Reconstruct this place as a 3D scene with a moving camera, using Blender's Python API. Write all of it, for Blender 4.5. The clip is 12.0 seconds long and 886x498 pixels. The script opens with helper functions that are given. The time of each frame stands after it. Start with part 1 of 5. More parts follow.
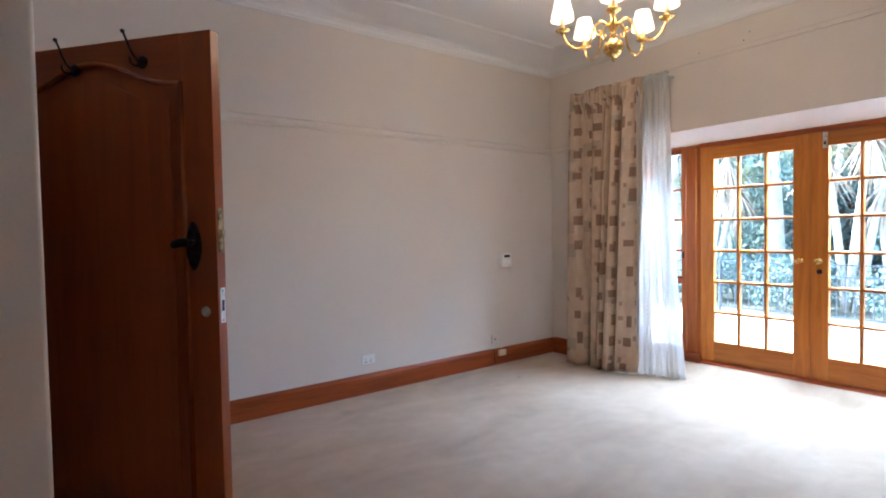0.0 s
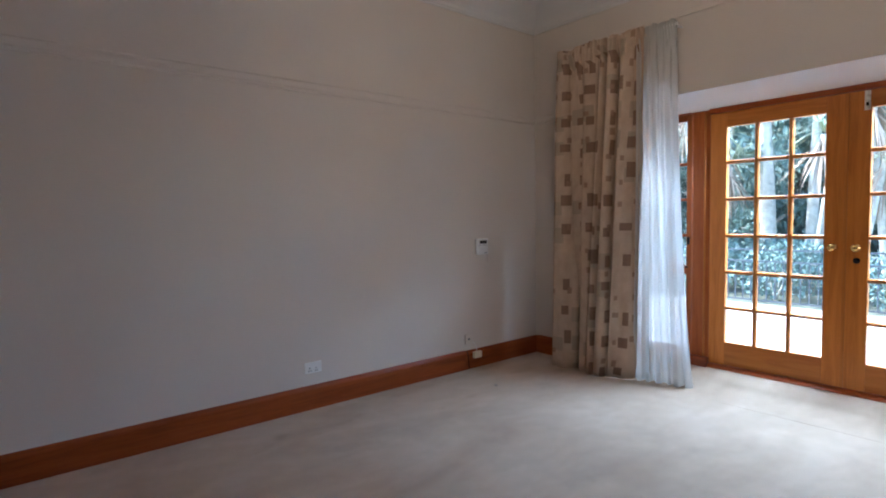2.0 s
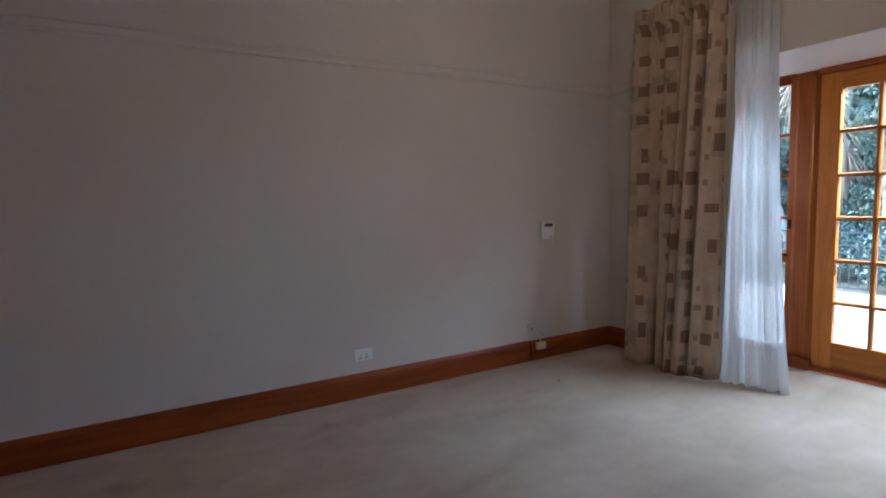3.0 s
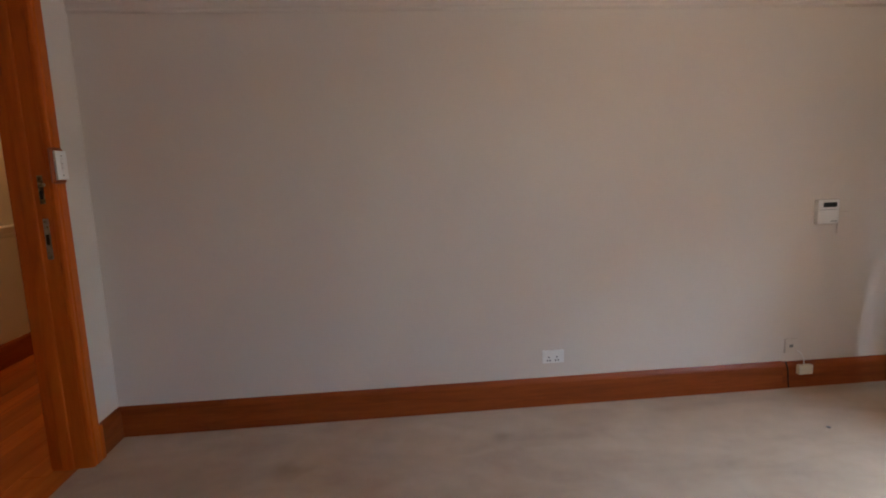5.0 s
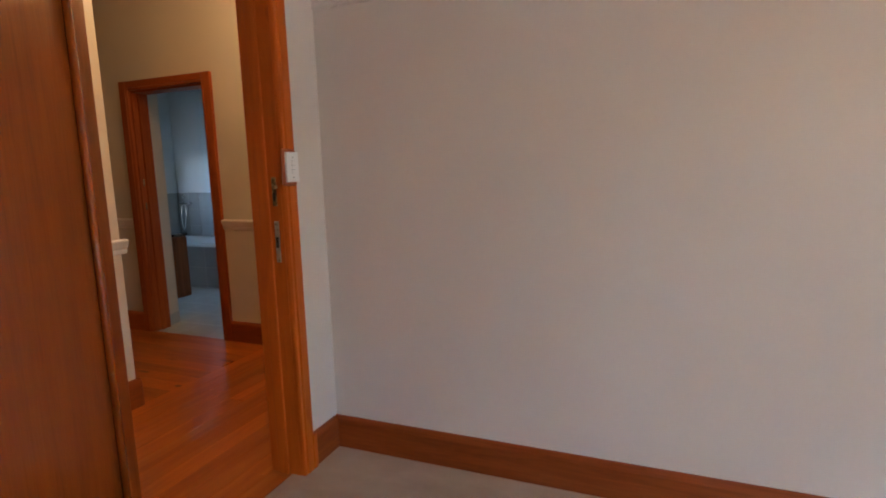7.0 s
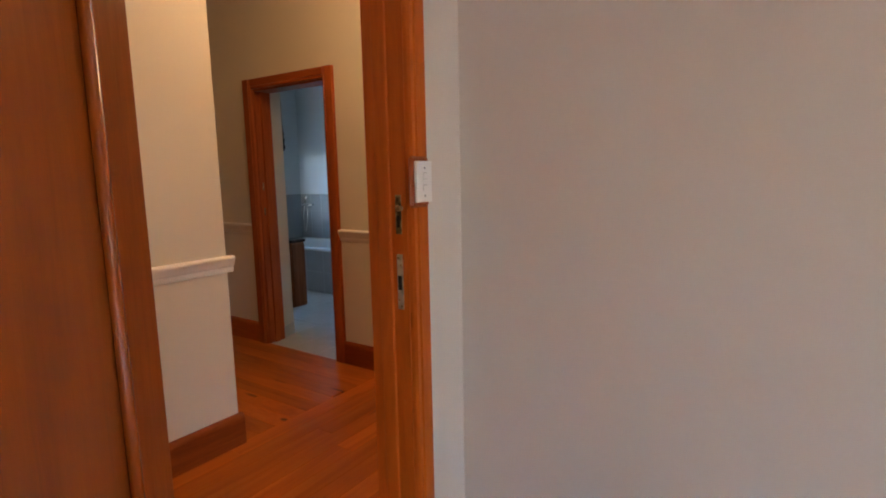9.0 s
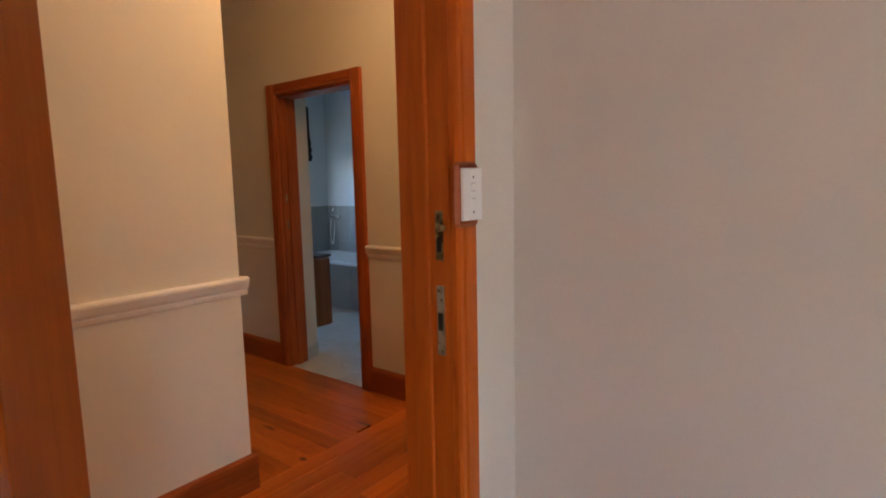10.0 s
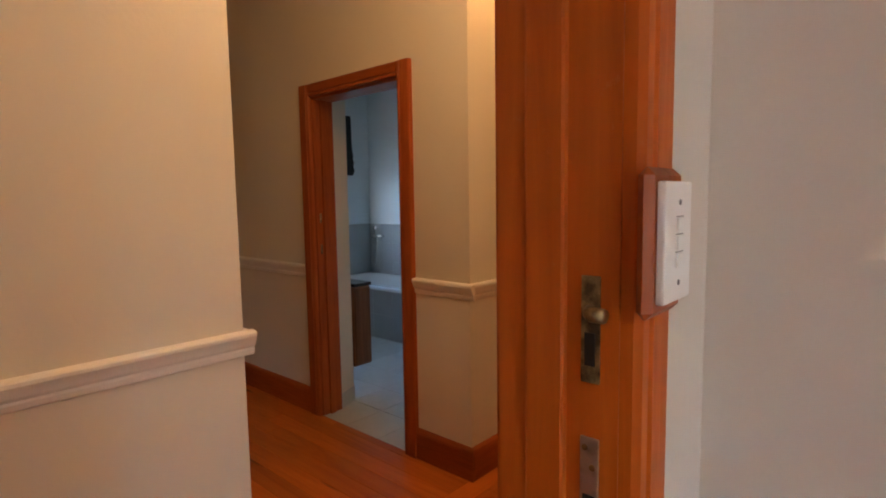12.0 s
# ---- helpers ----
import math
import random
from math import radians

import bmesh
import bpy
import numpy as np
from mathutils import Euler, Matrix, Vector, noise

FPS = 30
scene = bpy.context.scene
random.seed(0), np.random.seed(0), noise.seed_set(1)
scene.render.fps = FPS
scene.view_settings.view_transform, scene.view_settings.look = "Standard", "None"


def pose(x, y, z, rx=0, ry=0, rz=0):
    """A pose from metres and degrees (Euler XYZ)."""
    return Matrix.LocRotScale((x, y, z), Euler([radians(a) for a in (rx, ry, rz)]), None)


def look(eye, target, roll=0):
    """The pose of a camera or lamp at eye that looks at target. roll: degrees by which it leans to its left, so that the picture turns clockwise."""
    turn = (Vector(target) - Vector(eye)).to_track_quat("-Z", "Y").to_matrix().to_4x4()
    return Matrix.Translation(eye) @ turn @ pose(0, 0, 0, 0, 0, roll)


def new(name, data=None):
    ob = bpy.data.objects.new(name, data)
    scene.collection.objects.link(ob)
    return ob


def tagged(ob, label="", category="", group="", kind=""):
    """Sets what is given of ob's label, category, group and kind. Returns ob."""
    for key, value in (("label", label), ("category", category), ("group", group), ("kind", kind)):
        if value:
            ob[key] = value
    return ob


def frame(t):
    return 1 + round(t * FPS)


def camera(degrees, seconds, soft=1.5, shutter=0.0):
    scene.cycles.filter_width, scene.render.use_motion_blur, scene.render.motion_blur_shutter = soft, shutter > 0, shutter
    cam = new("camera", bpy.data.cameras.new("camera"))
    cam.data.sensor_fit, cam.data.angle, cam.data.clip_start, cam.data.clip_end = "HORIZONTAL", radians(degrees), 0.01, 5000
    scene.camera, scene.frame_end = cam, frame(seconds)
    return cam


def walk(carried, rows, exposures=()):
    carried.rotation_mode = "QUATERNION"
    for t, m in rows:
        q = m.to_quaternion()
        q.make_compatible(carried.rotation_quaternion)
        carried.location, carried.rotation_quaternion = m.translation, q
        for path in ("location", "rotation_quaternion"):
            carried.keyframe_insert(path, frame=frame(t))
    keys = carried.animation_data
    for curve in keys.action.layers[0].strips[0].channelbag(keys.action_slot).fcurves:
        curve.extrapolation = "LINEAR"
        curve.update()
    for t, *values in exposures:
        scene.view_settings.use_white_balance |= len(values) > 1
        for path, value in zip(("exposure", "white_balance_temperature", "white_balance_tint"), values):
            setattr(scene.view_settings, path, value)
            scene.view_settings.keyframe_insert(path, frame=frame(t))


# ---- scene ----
cam = camera(79.4, 12.0, soft=1.9)
PATH = [
    (0, (0.188, -3.742, 1.275), (1.397, -2.15, 1.211), -1.1),
    (0.5, (0.325, -3.598, 1.268), (1.569, -2.033, 1.198), -1.0),
    (1, (0.486, -3.455, 1.262), (1.755, -1.912, 1.186), -1.0),
    (1.5, (0.604, -3.344, 1.244), (1.883, -1.809, 1.152), -1.0),
    (2, (0.754, -3.222, 1.232), (2.014, -1.673, 1.117), -1.0),
    (2.5, (0.887, -3.157, 1.249), (2.075, -1.555, 1.094), -1.2),
    (3, (1.03, -3.124, 1.227), (2.037, -1.405, 1.05), -1.3),
    (5, (1.448, -2.705, 1.293), (1.618, -0.735, 0.997), -2.0),
    (5.5, (1.515, -2.581, 1.278), (1.381, -0.607, 0.985), -1.7),
    (6, (1.525, -2.418, 1.287), (1.171, -0.472, 0.995), -1.6),
    (6.5, (1.503, -2.273, 1.315), (0.926, -0.381, 1.022), -1.8),
    (7, (1.454, -2.103, 1.333), (0.704, -0.271, 1.042), -1.6),
    (7.5, (1.402, -1.96, 1.357), (0.488, -0.206, 1.063), -1.6),
    (9.5, (0.861, -1.445, 1.394), (-0.294, 0.166, 1.122), -1.1),
    (10, (0.752, -1.319, 1.391), (-0.451, 0.26, 1.146), -1.2),
    (10.5, (0.623, -1.201, 1.394), (-0.62, 0.35, 1.165), -1.2),
    (11, (0.485, -1.082, 1.407), (-0.788, 0.446, 1.197), -1.1),
    (11.5, (0.362, -0.982, 1.396), (-0.934, 0.528, 1.198), -1.1),
    (12, (0.232, -0.84, 1.411), (-1.096, 0.644, 1.224), -0.9),
]

walk(cam, [(t, look(eye, target, roll)) for t, eye, target, roll in PATH],
     exposures=[(0.0, 4.68, 5480, 15), (1.0, 4.33, 5380, 15), (2.0, 3.90, 5340, 14), (2.5, 3.70, 5300, 14), (3.2, 3.42, 5450, 15), (5.0, 4.22, 6200, 18), (6.5, 4.78, 6200, 18), (7.5, 4.95, 6200, 18), (9.5, 5.17, 6260, 18), (12.0, 5.24, 6300, 18)])

# ---------------------------------------------------------------- world and sun
world = bpy.data.worlds.new("world")
scene.world = world
world.use_nodes = True
wn, wl = world.node_tree.nodes, world.node_tree.links
sky = wn.new("ShaderNodeTexSky")
sky.sky_type = 'NISHITA'
sky.sun_disc = False
sky.sun_elevation = radians(48)
sky.sun_rotation = radians(-10)
wl.new(sky.outputs[0], wn["Background"].inputs[0])
wn["Background"].inputs[1].default_value = 0.15

sun_data = bpy.data.lights.new("sun", 'SUN')
sun_data.energy, sun_data.angle, sun_data.color = 2.0, radians(0.5), (1.0, 0.95, 0.87)
sun = new("sun", sun_data)
sun.matrix_world = look((5.5, 9, 13), (8, -2, 0))


def point_lamp(name, xyz, watts, colour, radius=0.05):
    data = bpy.data.lights.new(name, 'POINT')
    data.energy, data.color, data.shadow_soft_size = watts, colour, radius
    ob = new(name, data)
    ob.location = xyz
    return ob


WARM = (1.0, 0.63, 0.28)
# added area lamp, hidden outside above the lintel, standing in for skylight through the opening
sky_fill_data = bpy.data.lights.new("garden_sky_fill", 'AREA')
sky_fill_data.shape, sky_fill_data.size, sky_fill_data.size_y = 'RECTANGLE', 2.5, 0.8
sky_fill_data.energy, sky_fill_data.color = 45.0, (0.66, 0.85, 1.0)
new("garden_sky_fill", sky_fill_data).matrix_world = look((5.15, -2.25, 2.40), (3.95, -2.25, 0.3))
# unseen hall lamp, assumed from the warm light on the near hall wall
point_lamp("assumed_hall_lamp_light", (-0.74, 0.42, 2.62), 0.64, WARM, 0.09)
point_lamp("chandelier_light", (2.98, -1.795, 2.63), 0.9, (1.0, 0.74, 0.46), 0.12)
point_lamp("sconce_light", (-1.22, 1.26, 2.66), 0.26, (1.0, 0.48, 0.14), 0.05)
# added area lamp just outside the bathroom window, standing in for daylight
bath_data = bpy.data.lights.new("bathroom_daylight_fill", 'AREA')
bath_data.shape, bath_data.size, bath_data.size_y = 'RECTANGLE', 0.7, 1.2
bath_data.energy, bath_data.color = 0.20, (0.62, 0.86, 1.0)
new("bathroom_daylight_fill", bath_data).matrix_world = look((-4.99, 2.785, 1.6), (-3.0, 2.6, 1.2))


# ---------------------------------------------------------------- materials
def material(name, rough=0.5, metal=0.0, base=(0.8, 0.8, 0.8)):
    m = bpy.data.materials.new(name)
    m.use_nodes = True
    n, l = m.node_tree.nodes, m.node_tree.links
    b = n["Principled BSDF"]
    b.inputs["Base Color"].default_value = (*base, 1)
    b.inputs["Roughness"].default_value = rough
    b.inputs["Metallic"].default_value = metal
    return m, n, l, b


def coords(n, l, scale=(1, 1, 1), space="Object"):
    tc, mp = n.new("ShaderNodeTexCoord"), n.new("ShaderNodeMapping")
    mp.inputs["Scale"].default_value = scale
    l.new(tc.outputs[space], mp.inputs["Vector"])
    return mp.outputs[0]


def noise_tex(n, l, vec, scale, detail=4, rough=0.55, distort=0.0):
    t = n.new("ShaderNodeTexNoise")
    t.inputs["Scale"].default_value, t.inputs["Detail"].default_value = scale, detail
    t.inputs["Roughness"].default_value, t.inputs["Distortion"].default_value = rough, distort
    l.new(vec, t.inputs["Vector"])
    return t.outputs["Fac"]


def ramp(n, l, fac, stops):
    r = n.new("ShaderNodeValToRGB")
    e = r.color_ramp.elements
    while len(e) < len(stops):
        e.new(0.5)
    for k, (p, c) in zip(e, stops):
        k.position, k.color = p, (*c, 1)
    l.new(fac, r.inputs[0])
    return r.outputs[0]


def mix(n, l, fac, a, b, mode='MIX'):
    m = n.new("ShaderNodeMix")
    m.data_type, m.blend_type = 'RGBA', mode
    if isinstance(fac, float):
        m.inputs[0].default_value = fac
    else:
        l.new(fac, m.inputs[0])
    for v, i in ((a, 6), (b, 7)):
        if isinstance(v, tuple):
            m.inputs[i].default_value = (*v, 1)
        else:
            l.new(v, m.inputs[i])
    return m.outputs[2]


def math_node(n, l, op, a, b=0.0):
    m = n.new("ShaderNodeMath")
    m.operation = op
    for v, i in ((a, 0), (b, 1)):
        if isinstance(v, (int, float)):
            m.inputs[i].default_value = v
        else:
            l.new(v, m.inputs[i])
    return m.outputs[0]


def bump(n, l, b, height, strength=0.3, distance=0.01):
    k = n.new("ShaderNodeBump")
    k.inputs["Strength"].default_value, k.inputs["Distance"].default_value = strength, distance
    l.new(height, k.inputs["Height"])
    l.new(k.outputs[0], b.inputs["Normal"])


def paint(name, c, rough=0.6, vary=0.06, relief=0.15):
    m, n, l, b = material(name, rough)
    v = coords(n, l)
    big = noise_tex(n, l, v, 1.3, 3)
    fine = noise_tex(n, l, v, 60, 3)
    dark = tuple(k * (1 - vary) for k in c)
    col = ramp(n, l, big, [(0.3, dark), (0.7, c)])
    l.new(col, b.inputs["Base Color"])
    bump(n, l, b, math_node(n, l, 'ADD', math_node(n, l, 'MULTIPLY', big, 2.0), fine), relief, 0.004)
    return m


def wood(name, axis, c_dark, c_mid, c_light, rough=0.42, coat=0.08, worn=0.0, knots=0.0, spread=0.34, streaks=0.45, across=9):
    m, n, l, b = material(name, rough)
    s = [across] * 3
    s["xyz".index(axis)] = 0.7
    v = coords(n, l, tuple(s))
    info = n.new("ShaderNodeObjectInfo")
    shift = n.new("ShaderNodeVectorMath")
    shift.operation = 'ADD'
    off = n.new("ShaderNodeCombineXYZ")
    for i in range(3):
        l.new(math_node(n, l, 'MULTIPLY', info.outputs["Random"], 17.0 + 9 * i), off.inputs[i])
    l.new(v, shift.inputs[0])
    l.new(off.outputs[0], shift.inputs[1])
    grain = noise_tex(n, l, shift.outputs[0], 2.2, 6, 0.62, 0.9)
    fine = noise_tex(n, l, shift.outputs[0], 14, 4, 0.6)
    col = ramp(n, l, grain, [(0.28, c_dark), (0.5, c_mid), (0.75, c_light)])
    tone = ramp(n, l, fine, [(0.3, (0.72, 0.7, 0.68)), (0.65, (1.0, 1.0, 1.0))])
    col = mix(n, l, streaks, col, tone, 'MULTIPLY')
    hue = n.new("ShaderNodeHueSaturation")
    l.new(col, hue.inputs["Color"])
    l.new(math_node(n, l, 'ADD', math_node(n, l, 'MULTIPLY', info.outputs["Random"], spread), 1 - spread / 2), hue.inputs["Value"])
    col = hue.outputs[0]
    l.new(ramp(n, l, fine, [(0.3, (rough * 1.15,) * 3), (0.7, (rough * 0.9,) * 3)]), b.inputs["Roughness"])
    if knots:
        k_s = [7, 7, 7]
        k_s["xyz".index(axis)] = 2.4
        k_v = n.new("ShaderNodeVectorMath")
        k_v.operation = 'ADD'
        l.new(coords(n, l, tuple(k_s)), k_v.inputs[0])
        l.new(off.outputs[0], k_v.inputs[1])
        vo = n.new("ShaderNodeTexVoronoi")
        vo.inputs["Scale"].default_value = 1.0
        l.new(k_v.outputs[0], vo.inputs["Vector"])
        kf = ramp(n, l, vo.outputs["Distance"], [(0.06, (knots,) * 3), (0.14, (0, 0, 0))])
        col = mix(n, l, kf, col, tuple(c * 0.35 for c in c_dark))
    if worn:
        chips = noise_tex(n, l, coords(n, l), 31, 5, 0.7)
        fac = ramp(n, l, chips, [(0.66, (0, 0, 0)), (0.72, (worn, worn, worn))])
        col = mix(n, l, fac, col, (0.55, 0.33, 0.16))
    l.new(col, b.inputs["Base Color"])
    b.inputs["Coat Weight"].default_value, b.inputs["Coat Roughness"].default_value = coat, 0.25
    b.inputs["Specular IOR Level"].default_value = 0.25
    bump(n, l, b, fine, 0.12, 0.002)
    return m


def metal(name, c, rough, tarnish=None):
    m, n, l, b = material(name, rough, 1.0, c)
    if tarnish:
        f = noise_tex(n, l, coords(n, l), 45, 4)
        l.new(ramp(n, l, f, [(0.4, c), (0.65, tarnish)]), b.inputs["Base Color"])
        l.new(ramp(n, l, f, [(0.4, (rough,) * 3), (0.65, (min(1, rough + 0.3),) * 3)]), b.inputs["Roughness"])
    return m


def plain(name, c, rough=0.45, vary=0.12, scale=25):
    m, n, l, b = material(name, rough)
    f = noise_tex(n, l, coords(n, l), scale, 4)
    l.new(ramp(n, l, f, [(0.3, tuple(k * (1 - vary) for k in c)), (0.7, c)]), b.inputs["Base Color"])
    return m


WALL = paint("wall_paint", (0.70, 0.632, 0.568), 0.62, 0.05)
HALL_WALL = paint("hall_paint", (0.70, 0.62, 0.50), 0.6, 0.03)
CEIL = paint("ceiling_paint", (0.74, 0.73, 0.72), 0.75, 0.04, 0.25)
TRIM = paint("white_gloss_trim", (0.82, 0.76, 0.67), 0.35, 0.05, 0.2)
RED = ((0.23, 0.044, 0.007), (0.32, 0.068, 0.011), (0.39, 0.094, 0.016))
HONEY = ((0.39, 0.115, 0.013), (0.52, 0.172, 0.023), (0.60, 0.215, 0.037))
DOORC = ((0.22, 0.042, 0.003), (0.29, 0.060, 0.004), (0.34, 0.078, 0.006))
BASE_X = wood("skirting_wood_x", "x", *RED)
BASE_Y = wood("skirting_wood_y", "y", *RED)
CASE_Z = wood("casing_wood_z", "z", (0.46, 0.085, 0.006), (0.55, 0.112, 0.008), (0.62, 0.140, 0.012), 0.40, 0.08, knots=0.9, worn=0.12, spread=0.22, streaks=0.22)
FRAME_Z = wood("garden_frame_wood_z", "z", (0.27, 0.062, 0.010), (0.36, 0.088, 0.014), (0.43, 0.115, 0.020))
BATH_CASE = wood("red_casing_wood_z", "z", *RED)
CASE_X = wood("casing_wood_x", "x", *RED)
CASE_Y = wood("casing_wood_y", "y", *RED)
LEAF_Z = wood("door_wood_z", "z", *DOORC, rough=0.36, coat=0.25, streaks=0.25, spread=0.16)
LEAF_X = wood("door_wood_x", "x", *DOORC, rough=0.36, coat=0.25, streaks=0.25, spread=0.16)
MOULDING = wood("worn_moulding_wood", "z", *DOORC, rough=0.22, coat=0.7, worn=0.3, streaks=0.25, spread=0.16)
HONEY_Z = wood("honey_wood_z", "z", *HONEY, streaks=0.28)
HONEY_Y = wood("honey_wood_y", "y", *HONEY, streaks=0.28)
PLANK_X = wood("pine_plank_x", "x", (0.38, 0.080, 0.007), (0.50, 0.122, 0.011), (0.58, 0.165, 0.019), 0.34, 0.2, knots=1.0, spread=0.42, streaks=0.3, across=4.5)
PLANK_Y = wood("pine_plank_y", "y", (0.38, 0.080, 0.007), (0.50, 0.122, 0.011), (0.58, 0.165, 0.019), 0.34, 0.2, knots=1.0, spread=0.42, streaks=0.3, across=4.5)
BRASS = metal("polished_brass", (0.86, 0.60, 0.20), 0.14, (0.70, 0.44, 0.14))
OLD_BRASS = metal("aged_brass", (0.42, 0.32, 0.17), 0.4, (0.12, 0.09, 0.06))
BRONZE = metal("dark_bronze", (0.05, 0.042, 0.04), 0.45, (0.02, 0.018, 0.017))
STEEL = metal("brushed_steel", (0.62, 0.60, 0.57), 0.3, (0.4, 0.38, 0.35))
CHROME = metal("chrome", (0.8, 0.8, 0.82), 0.08)
PLASTIC = plain("white_plastic", (0.86, 0.85, 0.83), 0.35, 0.04)
CREAM = plain("cream_plastic", (0.78, 0.68, 0.52), 0.4, 0.05)
INK = plain("grey_print", (0.18, 0.18, 0.19), 0.5)
DARK = plain("dark_gap", (0.012, 0.011, 0.010), 0.8)
SCREEN = plain("display_screen", (0.03, 0.035, 0.035), 0.2)
IRON = plain("black_iron", (0.03, 0.035, 0.04), 0.5)
CERAMIC = plain("white_ceramic", (0.82, 0.83, 0.83), 0.12, 0.03)
BATHWALL = paint("bathroom_paint", (0.74, 0.78, 0.80), 0.6)
WALLTILE = plain("grey_wall_tile", (0.42, 0.43, 0.43), 0.05, 0.08, 6)
FLOORTILE = plain("pale_floor_tile", (0.62, 0.60, 0.55), 0.25, 0.1, 8)
GROUT = plain("grout", (0.55, 0.53, 0.49), 0.8)
VANITY_WOOD = wood("vanity_wood", "z", (0.14, 0.055, 0.02), (0.22, 0.09, 0.035), (0.30, 0.13, 0.055), 0.4, 0.1)
STONE_TOP = plain("dark_stone_top", (0.05, 0.045, 0.042), 0.15, 0.4, 90)
BLIND = plain("charcoal_blind_cloth", (0.03, 0.032, 0.035), 0.9)
PAVING = plain("pale_paving", (0.55, 0.52, 0.46), 0.8, 0.25, 5)
BLUE = plain("blue_plastic", (0.012, 0.045, 0.22), 0.4)


def carpet_material():
    m, n, l, b = material("cream_carpet", 0.95)
    v = coords(n, l)
    nap = noise_tex(n, l, coords(n, l, (1.0, 2.3, 1.0)), 1.6, 4, 0.5, 0.6)
    mid = noise_tex(n, l, v, 9, 4)
    pile = noise_tex(n, l, v, 320, 2)
    col = ramp(n, l, nap, [(0.30, (0.46, 0.335, 0.222)), (0.55, (0.565, 0.424, 0.295)), (0.75, (0.635, 0.495, 0.365))])
    tuft = ramp(n, l, mid, [(0.3, (0.88, 0.87, 0.85)), (0.7, (1, 1, 1))])
    col = mix(n, l, 1.0, col, tuft, 'MULTIPLY')
    speck = ramp(n, l, pile, [(0.3, (0.8, 0.79, 0.77)), (0.7, (1, 1, 1))])
    col = mix(n, l, 0.6, col, speck, 'MULTIPLY')
    # worn, soiled patches
    for cx, cy, r, a in ((0.92, -0.45, 0.11, 0.6), (1.91, -0.31, 0.08, 0.55), (1.35, -0.8, 0.2, 0.14), (2.6, -1.1, 0.25, 0.10), (0.55, -0.6, 0.22, 0.16)):
        sub = n.new("ShaderNodeVectorMath")
        sub.operation = 'DISTANCE'
        tc = n.new("ShaderNodeTexCoord")
        warp = n.new("ShaderNodeVectorMath")
        warp.operation = 'ADD'
        l.new(tc.outputs["Object"], warp.inputs[0])
        off = n.new("ShaderNodeCombineXYZ")
        l.new(math_node(n, l, 'MULTIPLY', math_node(n, l, 'SUBTRACT', mid, 0.5), 0.15), off.inputs[0])
        l.new(math_node(n, l, 'MULTIPLY', math_node(n, l, 'SUBTRACT', nap, 0.5), 0.15), off.inputs[1])
        l.new(off.outputs[0], warp.inputs[1])
        l.new(warp.outputs[0], sub.inputs[0])
        sub.inputs[1].default_value = (cx, cy, 0)
        f = ramp(n, l, math_node(n, l, 'DIVIDE', sub.outputs["Value"], r), [(0.25, (a, a, a)), (1.0, (0, 0, 0))])
        col = mix(n, l, f, col, (0.27, 0.19, 0.10))
    l.new(col, b.inputs["Base Color"])
    b.inputs["Sheen Weight"].default_value = 0.3
    bump(n, l, b, math_node(n, l, 'ADD', pile, math_node(n, l, 'MULTIPLY', mid, 1.5)), 0.5, 0.006)
    return m


CARPET = carpet_material()


